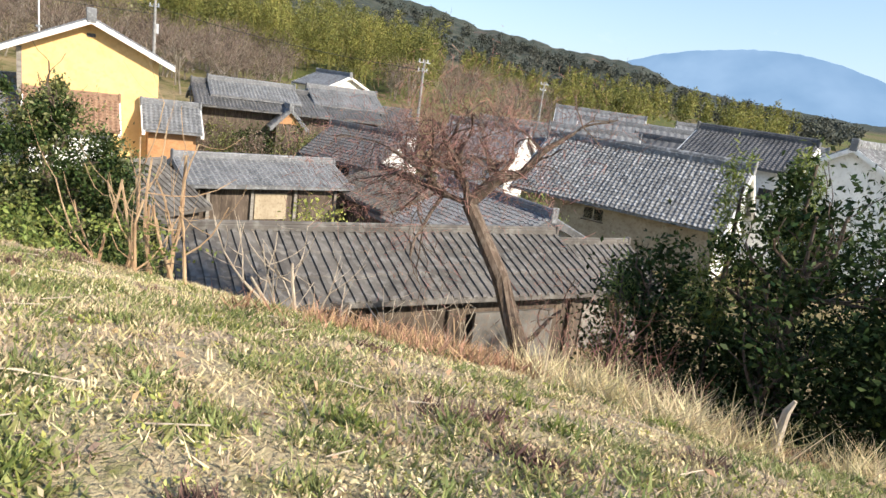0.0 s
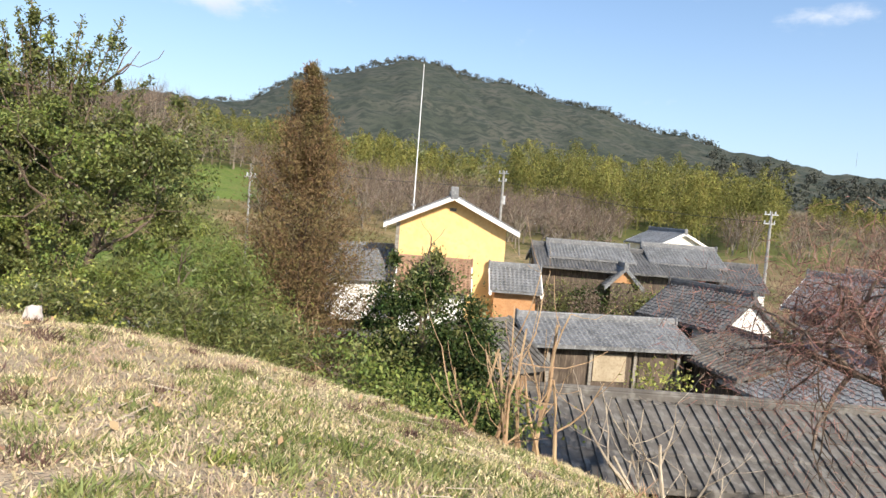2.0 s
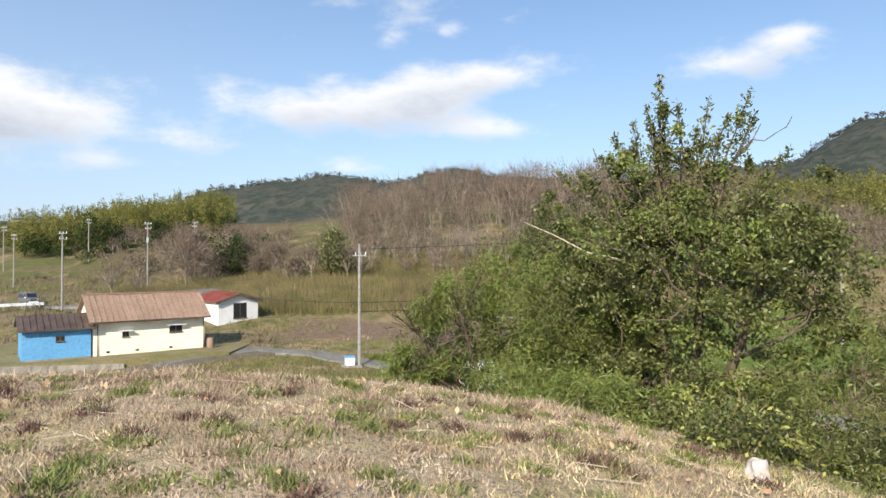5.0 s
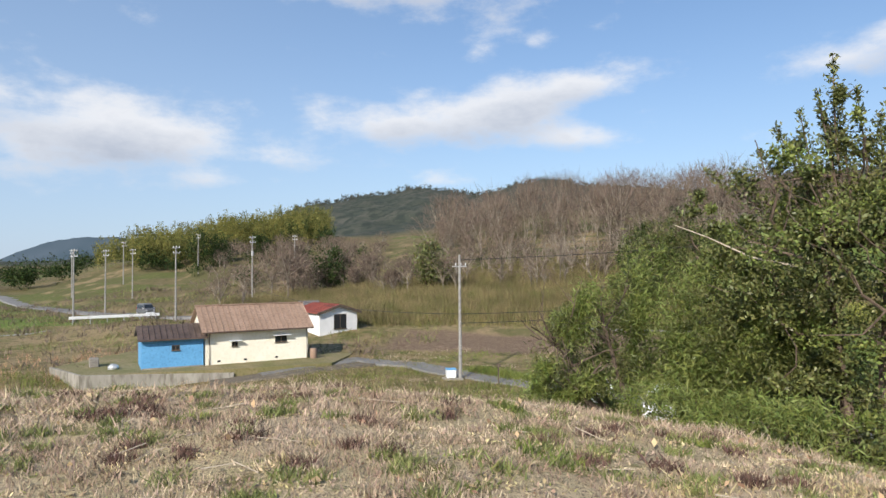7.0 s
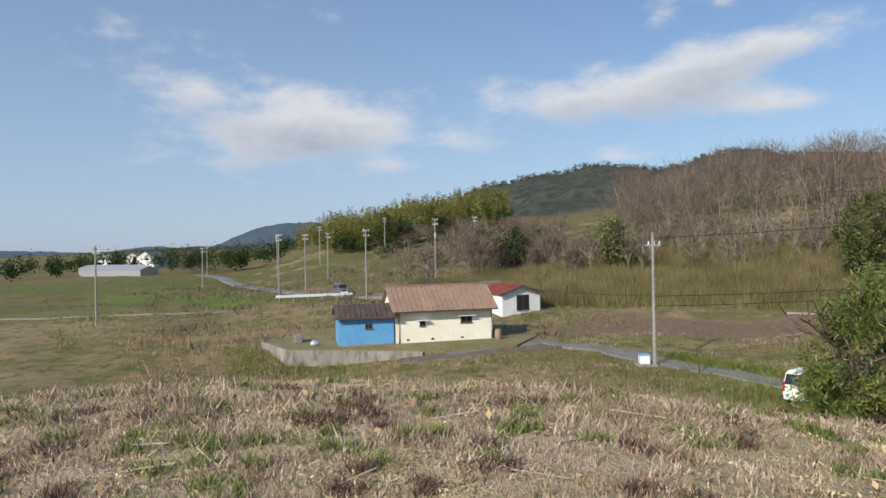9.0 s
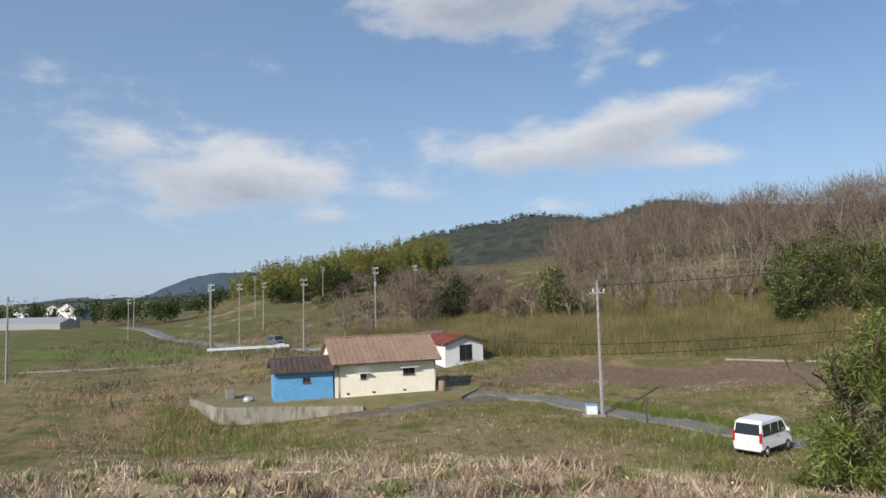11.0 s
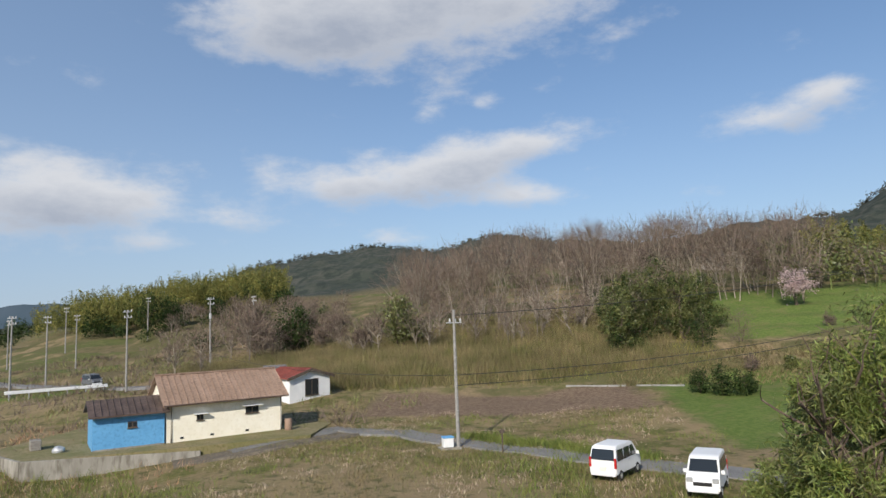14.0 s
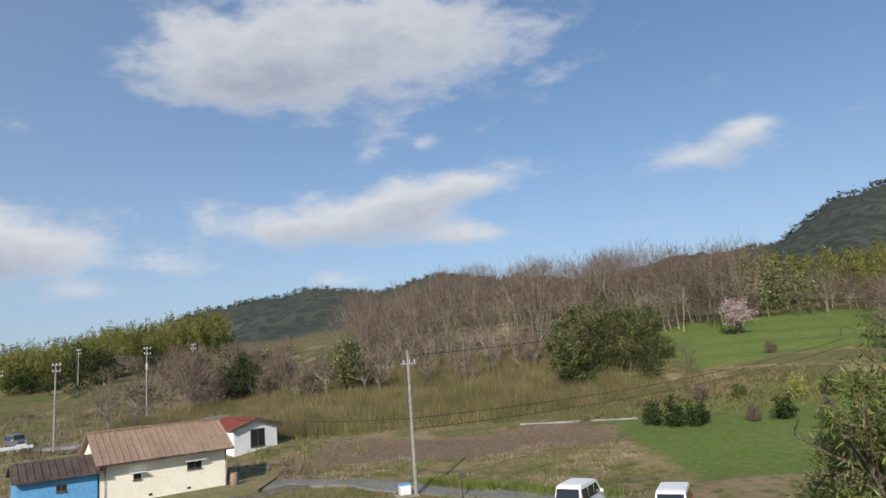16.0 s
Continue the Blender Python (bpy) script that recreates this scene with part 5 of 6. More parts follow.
def pale_limb(pts, r):
    bm = bmesh.new()
    tube(bm, pts, [r * (1 - 0.7 * i / (len(pts) - 1)) for i in range(len(pts))], 6)
    tagged(finish(bm, "dead_branch", M_PALEBARK), "pale bare dead branch reaching out of the foliage", "branch", "dead branches")


pale_limb([(-14.9, 8.3, 8.3), (-15.2, 7.7, 8.45), (-15.7, 7.25, 8.8), (-16.2, 6.9, 9.05)], 0.022)
THICKET = dict(category="bush", slim=0.16, droop=(0, 0, -0.1), clusters=150, spread=0.16, group="thicket bushes")
leafy("bamboo_grass_bush", -16.4, 6.6, [(-16.0, 4.95, 6.8, 0.55, 0.6, 0.85), (-15.9, 4.25, 6.4, 0.45, 0.5, 0.55), (-16.4, 5.6, 7.3, 0.8, 0.8, 1.1), (-16.5, 6.8, 7.6, 1.0, 1.0, 1.35), (-16.4, 8.3, 7.1, 1.2, 1.2, 1.6), (-16.5, 6.2, 6.0, 1.1, 1.6, 0.8), (-17.4, 5.5, 5.9, 0.6, 0.6, 0.6), (-16.8, 5.15, 5.9, 0.5, 0.4, 0.5), (-18.3, 6.3, 5.4, 0.8, 0.7, 0.7)], M_LEAF_L, 62000, 0.10,
      "feathery bright green dwarf bamboo thicket", mat2=M_LEAF, **THICKET)
leafy("bamboo_grass_bush", -18.3, 10.3, [(-18.0, 10.0, 6.1, 1.4, 1.5, 1.5), (-18.6, 11.4, 5.4, 1.5, 1.5, 1.5), (-17.4, 8.9, 6.0, 1.1, 1.2, 1.3)], M_LEAF, 18000, 0.15,
      "feathery green thicket low on the mound's flank", mat2=M_LEAF_L, **THICKET)
leafy("bamboo_grass_bush", -12.2, 10.6, [(-12.2, 10.6, 6.0, 1.6, 1.4, 1.5), (-11.2, 11.2, 5.2, 1.3, 1.2, 1.3), (-13.3, 9.2, 5.3, 1.4, 1.2, 1.1)], M_LEAF_L, 30000, 0.12,
      "bright green dwarf bamboo thicket between the trees", mat2=M_LEAF, **THICKET)
leafy("weed_clump", -10.6, 6.9, [(-10.6, 6.9, 5.9, 0.9, 0.6, 0.4), (-11.6, 7.3, 5.9, 0.8, 0.6, 0.45)], M_LEAF, 6000, 0.06, "yellow-green broadleaf weeds at the slope edge", "weeds", clusters=60, mat2=M_LEAF_Y)
leafy("weed_clump", -9.4, 8.2, [(-9.4, 8.2, 4.9, 1.0, 0.8, 0.6), (-8.2, 8.6, 4.6, 1.0, 0.8, 0.5)], M_LEAF, 9000, 0.09, "green weeds at the slope edge", "weeds", clusters=80, slim=0.2)
leafy("weed_clump", -13.2, 6.4, [(-13.2, 6.4, 5.5, 1.3, 0.7, 0.5), (-14.9, 5.9, 5.4, 1.2, 0.8, 0.6)], M_LEAF_L, 9000, 0.12, "long green weeds at the slope edge", "weeds", clusters=80, slim=0.12)
leafy("camellia_bush", -8.0, 13.4, [(-8.0, 13.5, 5.2, 1.6, 1.4, 1.5), (-7.5, 12.8, 3.9, 1.9, 1.4, 1.3), (-8.5, 13.8, 6.4, 0.75, 0.75, 0.8), (-6.6, 12.6, 3.6, 1.3, 1.1, 0.9)], M_LEAF_D, 46000, 0.085,
      "dense glossy dark green broadleaf bush on the slope", "bush", clusters=170, spread=0.12, mat2=M_LEAF)
leafy("weed_clump", -5.3, 8.6, [(-5.3, 8.6, 4.3, 1.3, 0.6, 0.4), (-6.8, 8.4, 4.6, 1.1, 0.6, 0.45), (-4.0, 9.0, 3.8, 0.9, 0.5, 0.35)], M_LEAF_L, 5000, 0.07, "fresh green broadleaf weeds along the slope edge", "weeds", clusters=60)


def cypress():
    x, y = -12.45, 14.7
    z = gz(x, y)
    top = 11.3 - z
    t = empty("cypress_tree", pose(x, y, z), "tall narrow conical cypress with browned foliage", "tree")
    bm = bmesh.new()
    tube(bm, [(0, 0, -0.2), (0.05, 0, top * 0.5), (0, 0, top * 0.98)], [0.16, 0.1, 0.015], 8)
    P = []
    for i in range(300):
        f = rng.uniform(0.02, 1.0) ** 0.8
        zz = top * f
        ln = (1 - f) ** 0.95 * 3.0 * rng.uniform(0.55, 1.1) + 0.1
        a = rng.uniform(0, 2 * math.pi)
        e = Vector((math.cos(a) * ln, math.sin(a) * ln, zz + ln * 0.75))
        tube(bm, [(0, 0, zz), (e.x * 0.5, e.y * 0.5, zz + ln * 0.22), e], [0.022, 0.014, 0.004], 4)
        m = int(100 + 190 * ln)
        k = rng.uniform(0.2, 1.02, m)[:, None]
        q = np.array([0, 0, zz]) * (1 - k) ** 2 + 2 * k * (1 - k) * np.array([e.x * 0.5, e.y * 0.5, zz + ln * 0.22]) + k * k * np.array(e)
        P.append(q + rng.normal(size=(m, 3)) * (0.05 + 0.085 * ln))
    part("trunk", bm, M_BARK, t)
    quads("foliage", leaf_quads(np.concatenate(P), 0.085, 0.1, 0.25, (0, 0, 0.4)), M_CYPRESS, t)


cypress()


def stems(x, y, n, h, mat, label, name="bare_shrub", lean=0.14, r=0.035, fork=2, wide=0.35, up=0.12):
    z = gz(x, y)
    t = empty(name, pose(x, y, z), label, "shrub")
    for _ in range(n):
        bm = bmesh.new()
        grow(bm, (rng.normal() * wide, rng.normal() * wide, -0.15), (rng.normal() * lean, rng.normal() * lean, 1), h * rng.uniform(0.6, 1.1), r * rng.uniform(0.7, 1.2), 2, 0.12, fork, None, up)
        part("stem", bm, mat, t)
    return t


stems(-4.25, 9.0, 9, 1.8, M_TANSTEM, "clump of tall bare tan stems on the slope", lean=0.06, up=0.32)
stems(-2.3, 11.2, 5, 1.6, M_PALEBARK, "low lichen-grey bare plum branches before the shed roof", lean=0.6, r=0.04, fork=3)
stems(-0.6, 11.8, 4, 1.5, M_PALEBARK, "low lichen-grey bare plum branches before the shed roof", lean=0.7, r=0.035, fork=3)
stems(0.0, 9.6, 2, 1.2, M_TANSTEM, "thin bare saplings on the slope", r=0.016)
stems(-11.4, 7.6, 5, 1.0, M_TANSTEM, "dry bent stalks at the thicket's foot", lean=0.7, r=0.012)
stems(-8.6, 9.6, 6, 1.1, M_TANSTEM, "dry bare stalks beside the bush", lean=0.5, r=0.012)


def cherry():
    x, y = 1.25, 11.4
    z = gz(x, y)
    t = empty("cherry_tree", pose(x, y, z), "leaning old cherry tree with reddish budding twigs", "tree")
    bm = bmesh.new()
    tips = []
    o = Vector((0, 0, -0.3))
    f = Vector((-1.25, 0.3, 6.1 - z))
    pts = [o, Vector((-0.05, 0, 1.0)), Vector((-0.55, 0.1, 2.0 + (6.1 - z - 3) * 0.5)), f]
    tube(bm, pts, [0.22, 0.18, 0.155, 0.13], 9)
    for d, ln, r in (((-0.6, 0.2, 0.75), 1.5, 0.08), ((-1.0, -0.2, 0.3), 1.9, 0.07), ((-0.1, 0.5, 1), 1.4, 0.065), ((-0.9, 0.4, 0.5), 1.7, 0.06), ((0.3, 0.3, 0.8), 1.3, 0.05)):
        grow(bm, f, d, ln, r, 3, 0.28, 4, tips, 0.0)
    limb = [f, f + Vector((0.45, 0.0, 0.5)), f + Vector((0.85, 0.1, 0.62)), f + Vector((1.15, 0.1, 1.05)), f + Vector((1.6, 0.1, 1.4))]
    tube(bm, limb, [0.12, 0.10, 0.08, 0.06, 0.03], 8)
    for q in limb[1:]:
        grow(bm, q, (rng.normal() * 0.5, 0.2, 0.6), 0.8, 0.03, 2, 0.3, 3, tips, 0.0)
    grow(bm, pts[1], (0.6, 0.1, 0.6), 1.0, 0.05, 2, 0.3, 3, tips, 0.1)
    part("trunk", bm, M_BARK, t)
    P = np.array([np.array(q) for q, _ in tips])
    k = rng.integers(0, len(P), 9500)
    s = P[k] + rng.normal(size=(len(k), 3)) * 0.33
    e = s + rng.normal(size=(len(k), 3)) * 0.12 + np.array([0, 0, 0.05])
    w = unit(rng.normal(size=(len(k), 3))) * 0.0045
    quads("twig_crown", np.stack([s - w, s + w, e + w * 0.5, e - w * 0.5], 1), M_CHERRY, t)


cherry()
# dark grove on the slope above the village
# first four trees stand out of view, added to shade the rest
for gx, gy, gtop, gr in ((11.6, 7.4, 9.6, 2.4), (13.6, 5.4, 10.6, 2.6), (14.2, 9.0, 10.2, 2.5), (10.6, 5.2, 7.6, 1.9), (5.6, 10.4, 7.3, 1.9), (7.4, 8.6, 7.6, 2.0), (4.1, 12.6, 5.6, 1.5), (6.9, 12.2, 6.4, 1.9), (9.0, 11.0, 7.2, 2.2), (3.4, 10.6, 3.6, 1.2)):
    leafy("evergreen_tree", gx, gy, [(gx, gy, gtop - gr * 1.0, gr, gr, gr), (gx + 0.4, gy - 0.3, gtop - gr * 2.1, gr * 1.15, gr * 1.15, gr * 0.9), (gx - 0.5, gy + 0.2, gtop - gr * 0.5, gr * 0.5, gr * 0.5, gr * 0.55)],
          M_LEAF_D, 13000, 0.12, "dark shaded evergreen tree on the slope, four unseen ones added for shade", clusters=110, spread=0.17, group="dark grove")
for gx, gy, gt in ((4.3, 11.2, 7.5), (5.6, 11.4, 8.0), (3.1, 12.2, 5.6)):
    leafy("bamboo_sprig", gx, gy, [(gx, gy, gt - 0.9, 0.3, 0.3, 0.95), (gx, gy, gt - 2.2, 0.4, 0.4, 0.9)], M_LEAF_L, 1500, 0.14, "slender light green young bamboo top", "bamboo", clusters=60, slim=0.2, group="bamboo sprigs", trunk=1)
stems(2.2, 10.3, 9, 1.5, M_CHERRY, "reddish bare brushwood at the foot of the cherry", lean=0.5, r=0.02, fork=4)
stems(3.1, 9.7, 8, 1.2, M_CHERRY, "reddish bare brushwood on the slope", lean=0.6, r=0.018, fork=4)


def stub():
    x, y = 2.72, 5.95
    bm = bmesh.new()
    tube(bm, [(0, 0, -0.2), (0.02, 0.0, 0.25), (0.05, 0.02, 0.5), (0.09, 0.0, 0.62)], [0.05, 0.045, 0.04, 0.02], 7)
    tube(bm, [(0.02, 0, 0.25), (-0.06, 0.02, 0.42)], [0.025, 0.01], 5)
    tagged(finish(bm, "dead_stub", M_PALEBARK), "pale broken dead stub standing on the slope", "stump").location = (x, y, gz(x, y))


stub()

# ---- village greenery ----
for sx, sy, r, m, lab in ((-4.6, 26.3, 1.3, M_LEAF_Y, "olive-brown rounded garden shrub before the shed"), (5.4, 34.6, 1.3, M_LEAF_L, "clipped green garden tree between roofs"),
                          (-15.5, 49.2, 1.6, M_LEAF, "clipped dark garden shrub"), (-13.2, 49.8, 1.5, M_LEAF_D, "clipped dark garden shrub"), (-10.4, 50.4, 1.7, M_LEAF, "dark green garden shrub"),
                          (-7.8, 51.0, 1.6, M_LEAF_L, "green garden shrub before the dark roofs"), (-17.4, 47.6, 1.5, M_TWIG, "brownish bare garden shrub"), (-5.2, 52, 1.5, M_TWIG, "brownish bare garden shrub"),
                          (-12.0, 45.6, 1.4, M_TWIG, "brownish bare garden shrub"), (-0.6, 44.2, 1.5, M_LEAF, "green shrub among the roofs"), (-16.8, 68, 2.6, M_LEAF_D, "dark conical garden tree behind the houses"), (5.2, 26.0, 0.9, M_LEAF, "small green shrub by the long house")):
    z = gz(sx, sy)
    leafy("garden_shrub", sx, sy, [(sx, sy, z + r * 1.1, r, r, r), (sx + r * 0.5, sy - r * 0.3, z + r * 0.7, r * 0.8, r * 0.8, r * 0.7)], m, 2600, 0.16, lab, "shrub", clusters=90, group="garden shrubs", shell=0.75)

# ---- hedges, banks and woods ----
plumes("bamboo_grove", polar(-3, 19, 122, 190, 300), 12.5, M_BAMBOO, "yellow-green bamboo grove rising behind the village", 420, 0.46, 0.2)
plumes("bamboo_grove", polar(-20, -12, 170, 230, 90) + polar(-11, -4, 210, 300, 60), 8.5, M_BAMBOO, "yellow-green bamboo stands beyond the village", 220, 0.6)
bare_wood("bare_wood", polar(-13, 0, 120, 210, 70), 6.0, M_TWIG, "brown leafless trees on the slope beyond the roofs", 260, 0.42, 0.04)
plumes("bamboo_grove", polar(21, 31, 120, 180, 90) + polar(28, 47, 140, 230, 200), 9.5, M_BAMBOO, "mixed bamboo wood on the hillside", 260, 0.5)
bare_wood("bare_wood", polar(8, 38, 84, 128, 210) + polar(38, 47, 128, 165, 40), 6.0, M_TWIG, "brown leafless wood on the slope behind the yellow house", 300, 0.42, 0.035)
bare_wood("bare_wood", polar(47, 79, 112, 180, 230), 11.0, M_TWIG, "brown leafless wood on the hillside", 340, 0.30, 0.036, 0.11)
bare_wood("bare_wood", polar(58, 58, 132, 133, 1) + polar(54.2, 54.2, 130, 131, 1) + polar(46.1, 46.1, 128, 130, 1) + polar(64.6, 64.6, 122, 124, 1) + polar(66.5, 66.5, 122, 124, 1) + polar(50.5, 50.5, 126, 128, 1), 12.0, M_TWIG, "tall leafless trees standing above the hillside wood", 500, 0.27, 0.035)
bare_wood("bare_wood", polar(62, 72, 100, 112, 9), 6.5, M_GREYSTEM, "pale-stemmed leafless trees before the wood", 120, 0.3, 0.035)
plumes("bamboo_grove", polar(88, 103.5, 200, 262, 1000) + polar(103, 106, 225, 280, 60), 10.0, M_BAMBOO, "bamboo grove crowning the low hill", 130, 0.5, 0.11)


def round_trees(name, spots, h, mat, label, n=500, size=0.5):
    """Far evergreen crowns with uneven outlines, as one stand."""
    V = []
    for x, y in spots:
        z = gz(x, y)
        hh = h * rng.uniform(0.6, 1.2)
        r = hh * 0.36
        b = [(x, y, z + hh * 0.6, r, r, hh * 0.36), (x + rng.normal() * r * 0.5, y + rng.normal() * r * 0.5, z + hh * 0.42, r, r, hh * 0.3)]
        V.append(leaf_quads(cloud_points(n, b, 40, 0.24, 0.5), size, 0.4, 0.6))
        k = np.array([0.1, 0.05, 0])
        V.append(np.array([[np.array([x, y, z - 0.3]) - k, np.array([x, y, z - 0.3]) + k, np.array([x, y, z + hh * 0.6]) + k, np.array([x, y, z + hh * 0.6]) - k]]))
    return tagged(quads(name, np.concatenate(V), mat), label, "woods", kind="stuff")


round_trees("evergreen_wood", polar(88, 103, 196, 214, 20) + polar(100, 118, 215, 300, 60), 8.0, M_LEAF_D, "dark evergreen trees below the bamboo hill", 260, 0.62)
round_trees("evergreen_wood", polar(20, 46, 130, 240, 60) + polar(42, 50, 122, 170, 26), 9.0, M_LEAF, "dark evergreen trees scattered through the hillside wood", 260, 0.62)
round_trees("evergreen_wood", polar(-34, 4, 330, 620, 440), 9.0, M_FARWOOD, "dark wooded hillside beyond the village", 110, 1.5)
plumes("bamboo_grove", polar(-30, -12, 240, 420, 160), 12, M_BAMBOO, "bamboo stands on the hillside beyond the village", 120, 1.1)
round_trees("evergreen_wood", polar(112, 140, 260, 420, 70), 9.0, M_LEAF_D, "dark tree line on the plain", 200, 0.9)
round_trees("mountain_forest", polar(4, 46, 840, 925, 900) + polar(56, 92, 840, 925, 700), 6, M_FARWOOD, "trees along the mountain ridge", 16, 2.0)
for k, (ex, ey, eh) in enumerate(((-85.6, 44.6, 9.5), (-87.0, 48.5, 10.5), (-84.0, 50.6, 8.5), (-90.5, 44.8, 8.0), (-86.5, 55.0, 7.5), (-83.5, 41.6, 6.5))):
    z = gz(ex, ey)
    leafy("evergreen_tree", ex, ey, [(ex, ey, z + eh * 0.55, eh * 0.3, eh * 0.3, eh * 0.4), (ex, ey + 1, z + eh * 0.24, eh * 0.36, eh * 0.36, eh * 0.26), (ex + 0.5, ey, z + eh * 0.8, eh * 0.16, eh * 0.16, eh * 0.2), (ex + 1.0, ey - 1.6, z + eh * 0.5, eh * 0.16, eh * 0.18, eh * 0.2), (ex, ey + 2.0, z + eh * 0.66, eh * 0.15, eh * 0.16, eh * 0.18)], M_LEAF, 7000, 0.24,
          "dark green evergreen tree at the edge of the wood", clusters=75, spread=0.15, group="evergreens at the wood edge", mat2=M_LEAF_D, shell=0.55)
for ex, ey, eh, m in ((-119, 4.2, 8.4, M_LEAF_D), (-116, 1.0, 7.0, M_TWIG), (-122, -2.0, 7.2, M_TWIG), (-118, 9.0, 6.8, M_TWIG), (-187, -27, 11, M_LEAF_D), (-190, -22, 8, M_LEAF_D), (-108, 19.0, 8.0, M_LEAF), (-193, -12, 7, M_LEAF_D)):
    z = gz(ex, ey)
    leafy("field_tree", ex, ey, [(ex, ey, z + eh * 0.6, eh * 0.33, eh * 0.33, eh * 0.38), (ex, ey + 1, z + eh * 0.4, eh * 0.3, eh * 0.38, eh * 0.3)], m, 2600 if m is not M_TWIG else 2200, 0.4, "lone tree standing among the far fields", clusters=80, spread=0.22, group="field trees",
          slim=0.6 if m is not M_TWIG else 0.08)
bare_wood("bare_wood", polar(58, 84, 97, 120, 80), 5.0, M_TWIG, "low leafless scrub trees at the foot of the wood", 200, 0.5, 0.045)
bare_wood("orchard_trees", polar(83, 98, 110, 195, 110), 4.6, M_TWIG, "leafless orchard trees over the far fields", 260, 0.5, 0.05)
bare_wood("bare_wood", [(-96, -4), (-112, -12.5), (-109, -9.0)], 5.2, M_TWIG, "small leafless trees behind the barn", 260, 0.45, 0.035)
bare_wood("bare_wood", [(-122, 0), (-119, 4.5), (-123, 7), (-127, 12), (-113, -2.5), (-131, -3), (-116, 8.5), (-110, 13.5)], 7.5, M_TWIG, "dark twiggy trees at the foot of the terraces", 900, 0.36, 0.05)
round_trees("evergreen_wood", polar(84, 98, 125, 185, 14) + polar(96, 104, 170, 200, 10), 4.5, M_LEAF_D, "dark shrubs scattered over the terraced fields", 220, 0.4)
# pink tree on the hillside
px, py = CX - 108 * math.sin(radians(47.9)), CY + 108 * math.cos(radians(47.9))
pz = gz(px, py)
leafy("blossom_tree", px, py, [(px, py, pz + 3.4, 2.0, 2.0, 1.9), (px + 1, py, pz + 2.6, 1.8, 1.8, 1.3)], M_BLOSSOM, 2600, 0.3, "small tree in pale pink blossom on the hillside", clusters=90)
# reeds on the bank, rough grass beside the lane
def patch(s, seed, lo, hi):
    return lambda x, y: smooth01((wob(x, y, s, seed) + 0.5 * wob(x, y, s * 2.7, seed + 5) - lo) / (hi - lo))


def tufts(name, spots, h, w, mat, label, per=14, category="grass", lean=0.35, spread=0.35, keep=None):
    s = np.array(spots, float)
    if keep:
        s = s[rng.uniform(size=len(s)) < keep(s[:, 0], s[:, 1])]
    s = np.repeat(s, per, axis=0)
    s += rng.normal(size=s.shape) * spread
    z = ground_z(s[:, 0], s[:, 1])
    return tagged(tris(name, blade_tris(np.column_stack([s, z - 0.02]), h, w, lean), mat), label, category, kind="stuff")


tufts("reed_bank", polar(58, 96, 80, 112, 3600), 1.35, 0.026, M_REED, "dry yellow reeds covering the bank", 26, "reeds", 0.3, 0.9)
tufts("reed_bank", polar(55, 84, 78, 118, 420), 1.1, 0.026, M_BAMBOO, "green-yellow bamboo grass on the bank", 22, "reeds", 0.4, 0.9)
tufts("meadow_grass", polar(60, 112, 24, 62, 4200), 0.26, 0.022, M_REED, "dry rough meadow grass round the lane", 12, "grass", 0.5, 0.6, patch(0.16, 1.0, -0.3, 0.3))
tufts("meadow_grass", polar(55, 112, 24, 62, 2600), 0.28, 0.022, M_GRASS, "green rough meadow grass round the lane", 12, "grass", 0.5, 0.6, patch(0.2, 4.0, -0.1, 0.4))
tufts("rough_grass", polar(58, 118, 26, 64, 3000), 0.22, 0.02, M_DRYGREY, "tan rough grass tussocks in the meadow", 14, "grass", 0.6, 0.3, patch(0.25, 7.0, -0.1, 0.4))
tufts("far_scrub", polar(78, 125, 64, 150, 1500), 0.5, 0.05, M_REED, "dry scrubby grass over the far fields", 12, "grass", 0.6, 0.8, patch(0.09, 3.0, -0.2, 0.4))
tufts("far_scrub", polar(78, 122, 68, 160, 1100), 0.6, 0.05, M_HERB, "green scrubby grass over the far fields", 12, "grass", 0.6, 0.8, patch(0.09, 3.0, -0.2, 0.4))
tufts("dark_scrub", polar(84, 118, 60, 160, 380), 0.9, 0.05, M_TWIG, "dark low brambles over the far fields", 16, "scrub", 0.7, 0.7)
tufts("terrace_scrub", polar(44, 62, 74, 86, 700), 0.5, 0.045, M_REED, "dry grass on the terraced banks", 12, "grass", 0.6, 0.7)
tufts("tall_weeds", polar(66, 74, 30, 44, 60) + polar(100, 113, 44, 62, 160), 0.7, 0.02, M_GRASS, "tall yellow-green weeds in the meadow", 14, "weeds", 0.4, 0.3)
tufts("red_weeds", polar(96, 120, 46, 75, 200), 0.5, 0.025, M_RUST, "reddish dry weeds in the lower field", 14, "weeds", 0.4, 0.5)
tufts("lane_grass", [(-58 + 12 * k + rng.normal() * 0.4, 13.9 + 7.2 * k + rng.normal() * 0.4) for k in rng.uniform(0, 1, 260)], 0.45, 0.03, M_GRASS, "bright green grass verge along the lane", 18, "grass", 0.5, 0.35)
